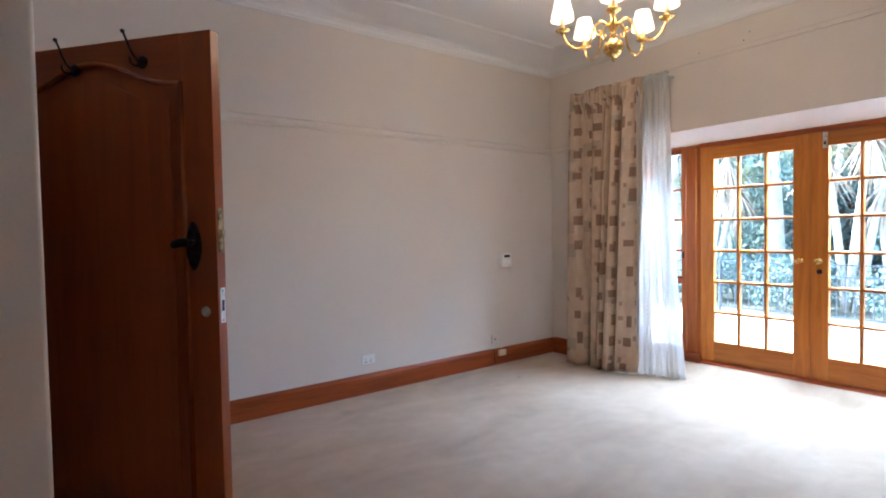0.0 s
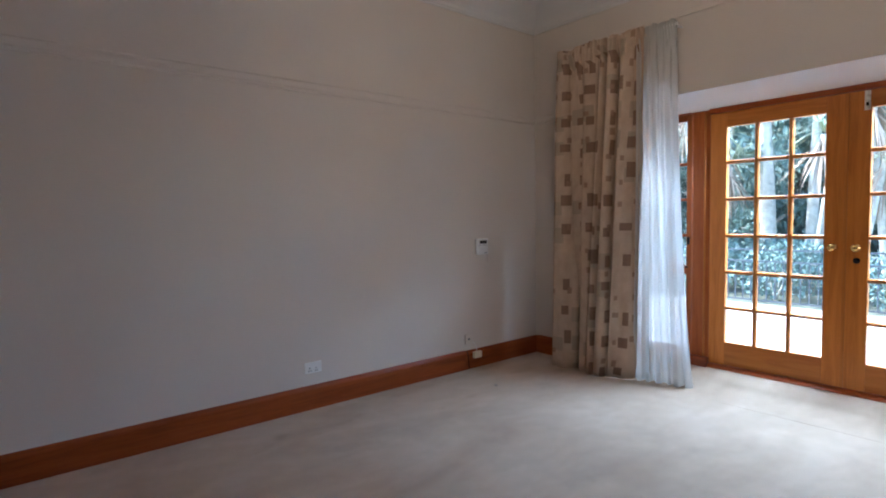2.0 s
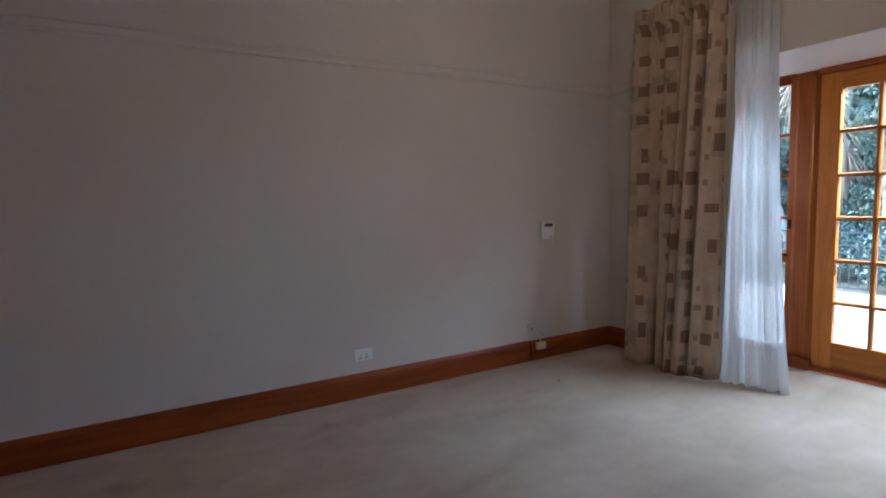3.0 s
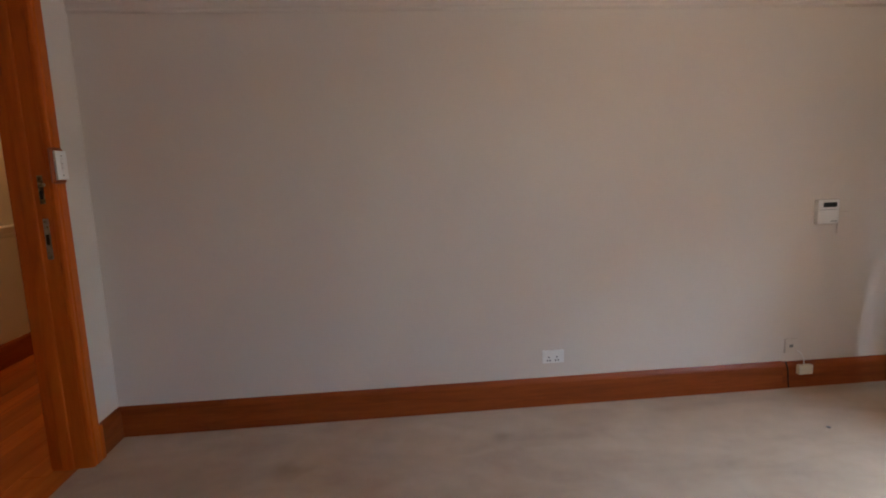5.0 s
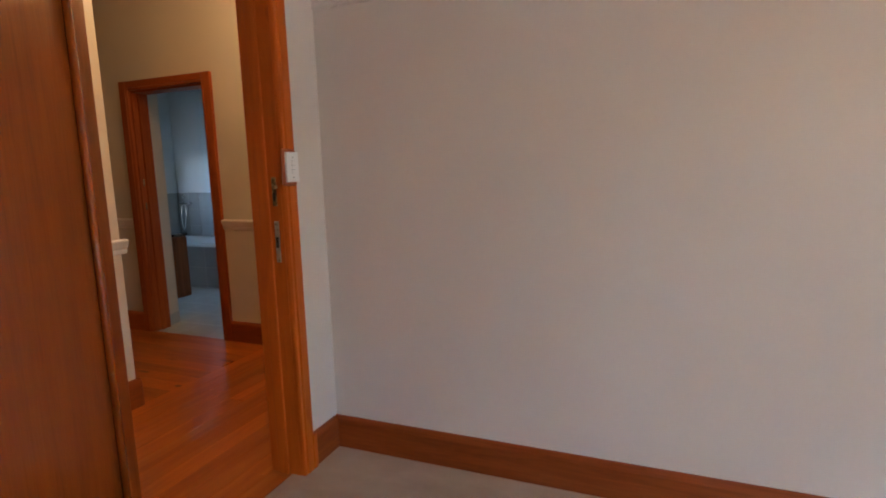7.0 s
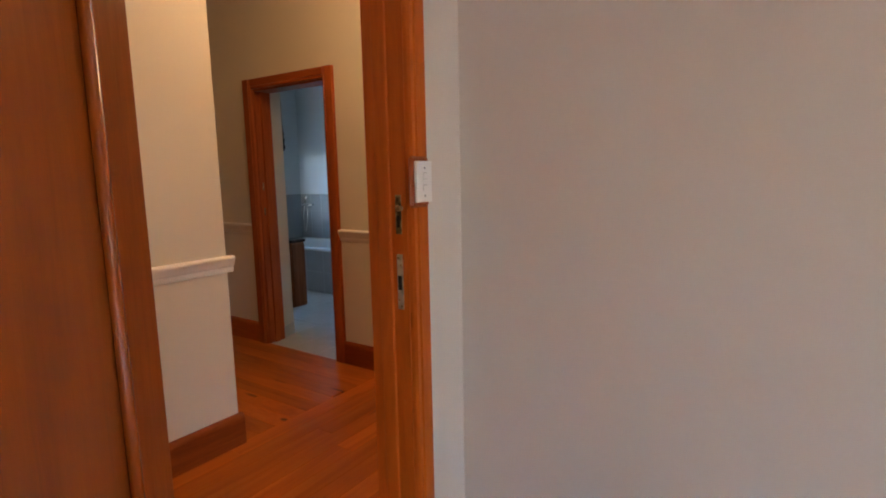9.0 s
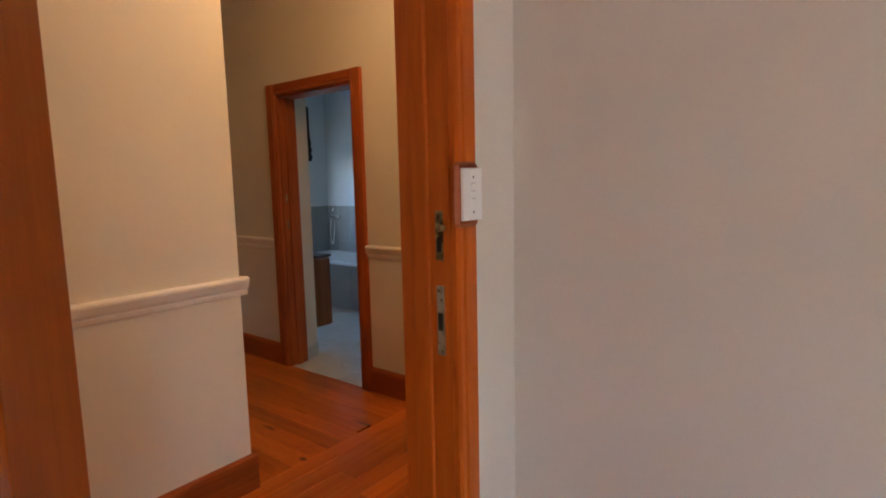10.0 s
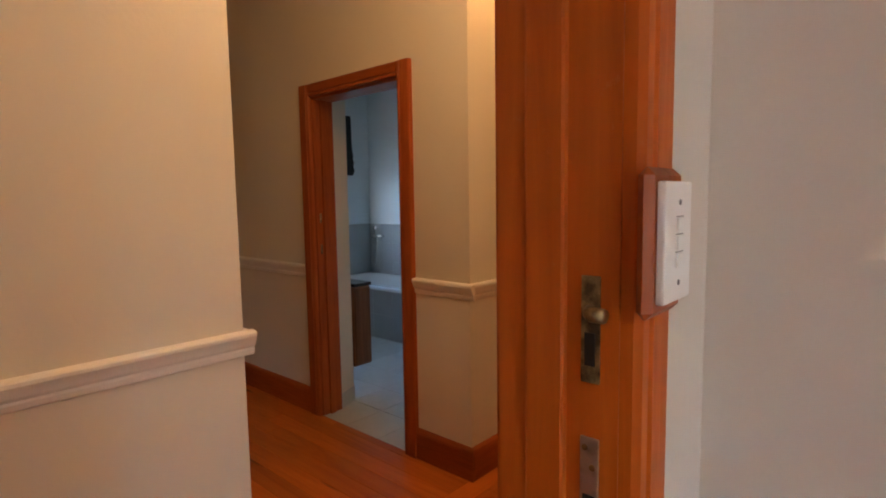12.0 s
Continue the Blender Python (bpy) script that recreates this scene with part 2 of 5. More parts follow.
def curtain_material():
    m, n, l, b = material("patterned_curtain_cloth", 0.9)
    tc = n.new("ShaderNodeTexCoord")
    base = ramp(n, l, noise_tex(n, l, tc.outputs["UV"], 9, 4), [(0.3, (0.49, 0.36, 0.258)), (0.7, (0.60, 0.46, 0.342))])
    weave = noise_tex(n, l, tc.outputs["UV"], 400, 2)
    col = base
    for cell, lo, hi, keep, seed, c in ((0.25, 0.22, 0.36, 0.45, 5.1, (0.40, 0.32, 0.235)), (0.235, 0.13, 0.29, 0.86, 1.7, (0.22, 0.13, 0.088)), (0.19, 0.10, 0.19, 0.60, 8.3, (0.32, 0.205, 0.14))):
        mp = n.new("ShaderNodeMapping")
        mp.inputs["Scale"].default_value = (1 / cell, 1 / (cell * 0.9), 1)
        mp.inputs["Location"].default_value = (seed, seed * 1.3, 0)
        l.new(tc.outputs["UV"], mp.inputs["Vector"])
        fl = n.new("ShaderNodeVectorMath")
        fl.operation = 'FLOOR'
        l.new(mp.outputs[0], fl.inputs[0])
        fr = n.new("ShaderNodeVectorMath")
        fr.operation = 'FRACTION'
        l.new(mp.outputs[0], fr.inputs[0])
        wn_ = n.new("ShaderNodeTexWhiteNoise")
        wn_.noise_dimensions = '2D'
        l.new(fl.outputs[0], wn_.inputs["Vector"])
        sep, rnd = n.new("ShaderNodeSeparateXYZ"), n.new("ShaderNodeSeparateColor")
        l.new(fr.outputs[0], sep.inputs[0])
        l.new(wn_.outputs["Color"], rnd.inputs[0])
        mask = None
        for i in range(2):
            centre = math_node(n, l, 'ADD', math_node(n, l, 'MULTIPLY', rnd.outputs[i], 0.26), 0.37)
            dist = math_node(n, l, 'ABSOLUTE', math_node(n, l, 'SUBTRACT', sep.outputs[i], centre))
            half = math_node(n, l, 'ADD', math_node(n, l, 'MULTIPLY', rnd.outputs[1 - i], hi - lo), lo)
            one = math_node(n, l, 'LESS_THAN', dist, half)
            mask = one if mask is None else math_node(n, l, 'MULTIPLY', mask, one)
        mask = math_node(n, l, 'MULTIPLY', mask, math_node(n, l, 'LESS_THAN', wn_.outputs["Value"], keep))
        col = mix(n, l, math_node(n, l, 'MULTIPLY', mask, 0.9), col, c)
    l.new(col, b.inputs["Base Color"])
    bump(n, l, b, weave, 0.3, 0.002)
    out = n["Material Output"]
    tr = n.new("ShaderNodeBsdfTranslucent")
    l.new(col, tr.inputs["Color"])
    ms = n.new("ShaderNodeMixShader")
    ms.inputs[0].default_value = 0.03
    l.new(b.outputs[0], ms.inputs[1])
    l.new(tr.outputs[0], ms.inputs[2])
    l.new(ms.outputs[0], out.inputs[0])
    return m


CURTAIN = curtain_material()


def sheer_material():
    m, n, l, b = material("white_sheer_voile", 0.9, base=(0.80, 0.79, 0.77))
    out = n["Material Output"]
    tr, clear = n.new("ShaderNodeBsdfTranslucent"), n.new("ShaderNodeBsdfTransparent")
    tr.inputs["Color"].default_value = (0.80, 0.79, 0.76, 1)
    a, c = n.new("ShaderNodeMixShader"), n.new("ShaderNodeMixShader")
    a.inputs[0].default_value = 0.6
    f = noise_tex(n, l, coords(n, l, (14, 14, 0.5)), 5, 3)
    l.new(math_node(n, l, 'ADD', math_node(n, l, 'MULTIPLY', f, 0.05), 0.24), c.inputs[0])
    l.new(b.outputs[0], a.inputs[1])
    l.new(tr.outputs[0], a.inputs[2])
    l.new(a.outputs[0], c.inputs[1])
    l.new(clear.outputs[0], c.inputs[2])
    l.new(c.outputs[0], out.inputs[0])
    return m


SHEER = sheer_material()


def glass_material(name="window_glass", tint=(0.91, 0.97, 0.99)):
    m, n, l, b = material(name, 0.02, base=(0.97, 0.98, 0.98))
    out = n["Material Output"]
    clear, gloss, k, fr = n.new("ShaderNodeBsdfTransparent"), n.new("ShaderNodeBsdfGlossy"), n.new("ShaderNodeMixShader"), n.new("ShaderNodeFresnel")
    clear.inputs[0].default_value = (*tint, 1)
    gloss.inputs["Roughness"].default_value = 0.02
    l.new(fr.outputs[0], k.inputs[0])
    l.new(clear.outputs[0], k.inputs[1])
    l.new(gloss.outputs[0], k.inputs[2])
    l.new(k.outputs[0], out.inputs[0])
    return m


GLASS = glass_material()
# tint put into the bathroom pane to dim the daylight seen through it
TINTED = glass_material("dimming_bathroom_glass", (0.60, 0.74, 0.80))


def glowing(name, c, strength):
    m, n, l, b = material(name, 0.8, base=(0.85, 0.78, 0.62))
    b.inputs["Emission Color"].default_value = (*c, 1)
    b.inputs["Emission Strength"].default_value = strength
    return m


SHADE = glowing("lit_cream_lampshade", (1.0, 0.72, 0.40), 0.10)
BULB = glowing("lit_bulb", (1.0, 0.75, 0.45), 0.8)


def leafy(name, a, c, rough=0.5):
    m, n, l, b = material(name, rough)
    geo = n.new("ShaderNodeNewGeometry")
    l.new(ramp(n, l, geo.outputs["Random Per Island"], [(0.0, a), (1.0, c)]), b.inputs["Base Color"])
    return m


LEAVES = leafy("dark_green_leaves", (0.06, 0.095, 0.075), (0.14, 0.20, 0.15), 0.5)
FROND = leafy("palm_fronds", (0.10, 0.14, 0.06), (0.38, 0.36, 0.22))
DRY = leafy("dry_palm_leaves", (0.20, 0.13, 0.08), (0.36, 0.26, 0.17), 0.8)
BARK = plain("pale_bark", (0.45, 0.39, 0.29), 0.9, 0.45, 9)
SOIL = plain("garden_soil", (0.10, 0.10, 0.06), 0.95, 0.5, 3)


# ---------------------------------------------------------------- mesh helpers
def mesh_object(name, bm, mat, parent=None, smooth=False):
    me = bpy.data.meshes.new(name)
    bmesh.ops.recalc_face_normals(bm, faces=bm.faces)
    if smooth:
        for f in bm.faces:
            f.smooth = True
    bm.to_mesh(me)
    bm.free()
    me.materials.append(mat)
    ob = new(name, me)
    if parent:
        ob.parent = parent
    return ob


def part(name, bm, mat, parent, label="", smooth=False):
    ob = mesh_object(name, bm, mat, parent, smooth)
    return tagged(ob, label) if label else ob


def thing(name, label, category, group="", at=None):
    ob = new(name)
    ob.empty_display_size = 0.05
    if at is not None:
        ob.matrix_world = at
    return tagged(ob, label, category, group)


def setting(name, bm, mat, label="", smooth=False):
    return tagged(mesh_object(name, bm, mat, None, smooth), label, name.split("_")[0], kind="structure")


def box(x0, x1, y0, y1, z0, z1, bm=None, bevel=0.0, seg=2):
    own = bmesh.new()
    v = [own.verts.new((x, y, z)) for x in (x0, x1) for y in (y0, y1) for z in (z0, z1)]
    for q in ((0, 1, 3, 2), (4, 6, 7, 5), (0, 4, 5, 1), (2, 3, 7, 6), (0, 2, 6, 4), (1, 5, 7, 3)):
        own.faces.new([v[i] for i in q])
    if bevel:
        bmesh.ops.bevel(own, geom=own.edges[:], offset=bevel, segments=seg, affect='EDGES', profile=0.6)
    return merge(bm, own)


def merge(bm, own):
    if bm is None:
        return own
    me = bpy.data.meshes.new("scratch")
    own.to_mesh(me)
    own.free()
    bm.from_mesh(me)
    bpy.data.meshes.remove(me)
    return bm


def moved(bm, m):
    bmesh.ops.transform(bm, matrix=m, verts=bm.verts[:])
    return bm


def prism(profile, a, b, axis, bm=None):
    """A profile of (u, v) drawn out along an axis from a to b. axis x: (y, z); y: (x, z); z: (x, y)."""
    own = bmesh.new()
    put = {"x": lambda u, v, k: (k, u, v), "y": lambda u, v, k: (u, k, v), "z": lambda u, v, k: (u, v, k)}[axis]
    ends = [[own.verts.new(put(u, v, k)) for u, v in profile] for k in (a, b)]
    n = len(profile)
    for i in range(n):
        own.faces.new((ends[0][i], ends[0][(i + 1) % n], ends[1][(i + 1) % n], ends[1][i]))
    own.faces.new(ends[0])
    own.faces.new(ends[1][::-1])
    return merge(bm, own)


def lathe(profile, seg=20, bm=None):
    """Turns (radius, height) about z."""
    own = bmesh.new()
    rings = []
    for r, h in profile:
        r = max(r, 1e-4)
        rings.append([own.verts.new((r * math.cos(2 * math.pi * i / seg), r * math.sin(2 * math.pi * i / seg), h)) for i in range(seg)])
    for p, q in zip(rings, rings[1:]):
        for i in range(seg):
            own.faces.new((p[i], p[(i + 1) % seg], q[(i + 1) % seg], q[i]))
    own.faces.new(rings[0])
    own.faces.new(rings[-1])
    return merge(bm, own)


def tube(points, radii, seg=8, bm=None):
    own = bmesh.new()
    pts = [Vector(p) for p in points]
    if isinstance(radii, (int, float)):
        radii = [radii] * len(pts)
    rings = []
    side = None
    for i, p in enumerate(pts):
        d = (pts[min(i + 1, len(pts) - 1)] - pts[max(i - 1, 0)]).normalized()
        if side is None:
            side = d.orthogonal().normalized()
        side = (side - d * side.dot(d)).normalized()
        up = d.cross(side)
        rings.append([own.verts.new(p + (side * math.cos(2 * math.pi * k / seg) + up * math.sin(2 * math.pi * k / seg)) * radii[i]) for k in range(seg)])
    for p, q in zip(rings, rings[1:]):
        for i in range(seg):
            own.faces.new((p[i], p[(i + 1) % seg], q[(i + 1) % seg], q[i]))
    own.faces.new(rings[0][::-1])
    own.faces.new(rings[-1])
    return merge(bm, own)


def curve_points(knots, steps=8):
    """A smooth line through the knots."""
    k = [Vector(p) for p in knots]
    k = [2 * k[0] - k[1]] + k + [2 * k[-1] - k[-2]]
    out = []
    for i in range(1, len(k) - 2):
        for s in range(steps):
            t = s / steps
            a, b, c, d = k[i - 1:i + 3]
            out.append(0.5 * ((2 * b) + (c - a) * t + (2 * a - 5 * b + 4 * c - d) * t * t + (3 * b - a - 3 * c + d) * t ** 3))
    return out + [k[-2]]


# ---------------------------------------------------------------- plan
L, S, H = 4.46, -4.65, 2.98          # far wall, side wall behind the walk, ceiling
DT = 0.15                            # thickness of the wall with the doorway
Y0, Y1 = -1.165, -0.30                # doorway
NIB = -2.00                          # where that wall ends
HX = -1.385                          # hall's other wall
BY = 1.16                           # wall with the bathroom door
OPY0, OPY1, OPZ = -3.60, -0.88, 2.072  # garden opening

floor = setting("floor", box(-0.045, L + 0.19, S, 0, -0.12, 0.0), CARPET, "cream wall-to-wall carpet with worn patches")
floor["category"] = "carpet"

setting("floor_ramp", prism([(L - 0.16 + 0.398 * i / 14, 0.001 + 0.103 * (i / 14) ** 2.2) for i in range(15)] + [(L + 0.238, -0.02), (L - 0.16, -0.02)], OPY0, OPY1, "y"), CARPET, "carpet rising to the garden threshold")

setting("wall_north", box(-DT, L + 0.3, 0, 0.2, 0, H), WALL, "plain off-white painted plaster wall")
bm = box(L, L + 0.36, OPY1, 0, 0, H)
box(L, L + 0.36, S, OPY0, 0, H, bm)
prism([(L, OPZ), (L, H), (L + 0.36, H), (L + 0.36, 1.98), (L + 0.28, 1.98)], OPY0, OPY1, "y", bm)
setting("wall_east", bm, WALL, "off-white plaster wall with a splayed garden-door opening")
bm = box(-DT, 0, Y1 + 0.001, 0, 0, H)
box(-DT, 0, Y0, Y1 + 0.001, 2.076, H, bm)
box(-DT, 0, NIB + 0.09, Y0, 0, H, bm)
setting("wall_west", bm, WALL, "off-white plaster wall around the wooden doorway")
setting("wall_pier", box(-DT, 0.20, NIB, NIB + 0.09, 0, H, None, 0.012, 3), WALL, "off-white plastered wall end with rounded corners", True)
setting("wall_south", box(HX - 0.15, L + 0.3, S - 0.2, S, 0, H), WALL, "plain off-white painted wall")

# hall, passage and bathroom shell
bm = box(HX - 0.15, HX, S, -0.01, 0, H)
box(-5.2, HX - 0.15, -0.16, -0.01, 0, H, bm)
setting("wall_hall_west", bm, HALL_WALL, "cream painted hall wall with dado rail")
PASSAGE_WALL = "cream painted wall beside the bathroom doorway"
setting("wall_hall_north", box(-5.2, -2.645, BY, BY + 0.15, 0, H), HALL_WALL, PASSAGE_WALL)
setting("wall_hall_corner", box(-1.845, HX, BY, BY + 0.15, 0, H), HALL_WALL, PASSAGE_WALL)
setting("wall_hall_lintel", box(-2.645, -1.845, BY, BY + 0.15, 2.060, H), HALL_WALL, "cream painted wall above the bathroom doorway")
setting("wall_hall_return", box(HX - 0.15, HX, BY + 0.15, 3.9, 0, H), HALL_WALL, "cream painted hall wall")
bm = box(-DT, 0, 0.2, 3.9, 0, H)
box(HX, 0, 3.9, 4.05, 0, H, bm)
box(-5.35, -5.2, -0.17, BY, 0, H, bm)
setting("wall_hall_end", bm, HALL_WALL, "cream painted hall walls")

# ceilings with a coved cornice round the room
bm = box(-5.35, 0.0, S, 4.05, H, H + 0.1)
setting("ceiling_hall", bm, CEIL, "white hall ceiling")


def cove_profile(a, sgn):
    pts = [(a, 2.835)]
    pts.append((a + sgn * 0.012, 2.835))
    pts.append((a + sgn * 0.014, 2.85))
    for i in range(9):
        q = math.pi / 2 * i / 8
        pts.append((a + sgn * (0.02 + 0.33 * (1 - math.cos(q))), 2.852 + 0.117 * math.sin(q)))
    pts += [(a + sgn * 0.358, 2.971), (a + sgn * 0.366, 2.975), (a + sgn * 0.372, H), (a, H)]
    return pts


bm = box(0.0, L + 0.3, S, 0.2, H, H + 0.1)
prism(cove_profile(0, -1), 0, L, "x", bm)
prism(cove_profile(S, 1), 0, L, "x", bm)
prism(cove_profile(L, -1), S, 0, "y", bm)
prism(cove_profile(0, 1), NIB, 0, "y", bm)
setting("ceiling", bm, CEIL, "white plaster ceiling with coved cornice")

# picture rail, skirting
RAIL = [(0, 2.050), (-0.006, 2.053), (-0.010, 2.062), (-0.008, 2.074), (-0.010, 2.088), (-0.014, 2.098), (-0.015, 2.108), (-0.008, 2.114), (0, 2.116)]
setting("trim_picture_rail", prism(RAIL, 0, L, "x"), WALL, "painted picture rail moulding")
setting("trim_picture_rail_end", prism([(L + u, z) for u, z in RAIL], -0.40, -0.026, "y"), WALL, "painted picture rail moulding")
batten = setting("trim_curtain_batten", box(L - 0.012, L, -3.9, -0.30, 2.600, 2.640, None, 0.005, 3), WALL, "painted curtain batten with nail holes")
for y, z in ((-1.56, 2.665), (-1.90, 2.668), (-1.94, 2.72), (-2.9, 2.67)):
    part("nail", moved(lathe([(0.004, 0), (0.004, 0.003), (0.0, 0.004)], 8), Matrix.Translation((L, y, z)) @ pose(0, 0, 0, 0, -90)), DARK, batten)


def skirting(a, sgn, h=0.157, d=0.02):
    return [(a, 0), (a + sgn * d, 0), (a + sgn * d, h - 0.028), (a + sgn * (d - 0.004), h - 0.016), (a + sgn * (d - 0.010), h - 0.006), (a + sgn * (d - 0.013), h), (a, h)]


setting("baseboard_north", prism(skirting(0, -1), 0, 3.575, "x"), BASE_X, "varnished red-brown wooden skirting board")
setting("baseboard_north_far", prism(skirting(0, -1, 0.152, 0.018), 3.578, L, "x"), BASE_X, "varnished red-brown wooden skirting board")
setting("baseboard_east", prism(skirting(L, -1), OPY1 - 0.02, -0.02, "y"), BASE_Y, "varnished red-brown wooden skirting board")
setting("baseboard_west", prism(skirting(0, 1), -0.226, -0.02, "y"), BASE_Y, "varnished red-brown wooden skirting board")
setting("baseboard_south", prism(skirting(S, 1), 0, L, "x"), BASE_X, "varnished red-brown wooden skirting board")
setting("baseboard_pier", prism(skirting(0, 1), NIB + 0.09, Y0 - 0.09, "y"), BASE_Y, "varnished red-brown wooden skirting board")


# ---------------------------------------------------------------- doorway lining and casing
def casing_profile(a, sgn, w, d=0.026):
    """(along the wall, out of the wall): a flat board with a rounded inner bead."""
    return [(a, 0), (a, d * 0.85), (a + sgn * 0.006, d), (a + sgn * (w - 0.026), d), (a + sgn * (w - 0.022), d * 0.7), (a + sgn * (w - 0.016), d * 0.95), (a + sgn * (w - 0.004), d * 0.9), (a + sgn * w, d * 0.55), (a + sgn * w, 0)]


def screw(m, r=0.004):
    return moved(lathe([(r, 0), (r * 0.9, 0.001), (0.0, 0.0012)], 10), m)


def door_case():
    d = tagged(new("door_frame"), "varnished orange-brown pine door frame with worn edges", "door frame")
    d["kind"] = "structure"
    part("casing", prism([(x, y) for y, x in casing_profile(Y1 + 0.076, -1, 0.076)], 0, 2.153, "z"), CASE_Z, d)
    part("casing", prism([(x, y) for y, x in casing_profile(Y0 - 0.076, 1, 0.076)], 0, 2.153, "z"), CASE_Z, d)
    part("head_casing", prism([(x, z) for z, x in casing_profile(2.153, -1, 0.08)], Y0 + 0.002, Y1 - 0.002, "y"), CASE_Y, d)
    # lining with a stop
    right = [(0.0, Y1), (0.0, Y1 - 0.002), (-0.062, Y1 - 0.002), (-0.063, Y1 - 0.008), (-0.066, Y1 - 0.010), (-0.110, Y1 - 0.010), (-0.114, Y1 - 0.009), (-0.115, Y1 - 0.005), (-0.155, Y1 - 0.004), (-0.155, Y1)]
    part("jamb", prism(right, 0, 2.075, "z"), CASE_Z, d)
    part("jamb", prism([(x, Y0 + (Y1 - y)) for x, y in right], 0, 2.075, "z"), CASE_Z, d)
    part("head_jamb", box(-0.153, -0.002, Y0 + 0.022, Y1 - 0.022, 2.053, 2.075), CASE_Y, d)
    part("casing", box(-0.172, -DT, Y1 + 0.012, Y1 + 0.08, 0, 2.145, None, 0.004), CASE_Z, d)
    part("casing", box(-0.172, -DT, Y0 - 0.08, Y0 - 0.012, 0, 2.145, None, 0.004), CASE_Z, d)
    part("head_casing", box(-0.172, -DT, Y0 - 0.010, Y1 + 0.010, 2.085, 2.145, None, 0.004), CASE_Y, d)
    part("plinth_block", box(0.0, 0.03, Y1 + 0.066, Y1 + 0.094, 0, 0.165, None, 0.004), CASE_Z, d)
    # keeps for latch and lock
    y = Y1 - 0.002
    keep = part("latch_keep", box(-0.043, -0.021, y - 0.003, y, 1.205, 1.325, None, 0.001), OLD_BRASS, d, "tarnished brass latch keep")
    part("keep_slot", box(-0.038, -0.026, y - 0.0045, y - 0.0032, 1.225, 1.262), DARK, keep)
    part("keep_lip", tube([(-0.032, y - 0.004, 1.285), (-0.026, y - 0.012, 1.285), (-0.010, y - 0.015, 1.285)], [0.009, 0.009, 0.008], 10), OLD_BRASS, keep, smooth=True)
    for z in (1.212, 1.318):
        part("screw", screw(Matrix.Translation((-0.032, y - 0.003, z)) @ pose(0, 0, 0, 90)), OLD_BRASS, keep)
    keep = part("lock_keep", box(-0.043, -0.021, y - 0.003, y, 0.968, 1.142, None, 0.001), STEEL, d, "steel lock keep with screws")
    part("keep_slot", box(-0.039, -0.025, y - 0.0045, y - 0.0032, 1.03, 1.075), DARK, keep)
    for x, z in ((-0.037, 1.130), (-0.028, 1.108), (-0.037, 0.998), (-0.028, 0.978)):
        part("screw", screw(Matrix.Translation((x, y - 0.003, z)) @ pose(0, 0, 0, 90)), OLD_BRASS, keep)
    return d


door_case()


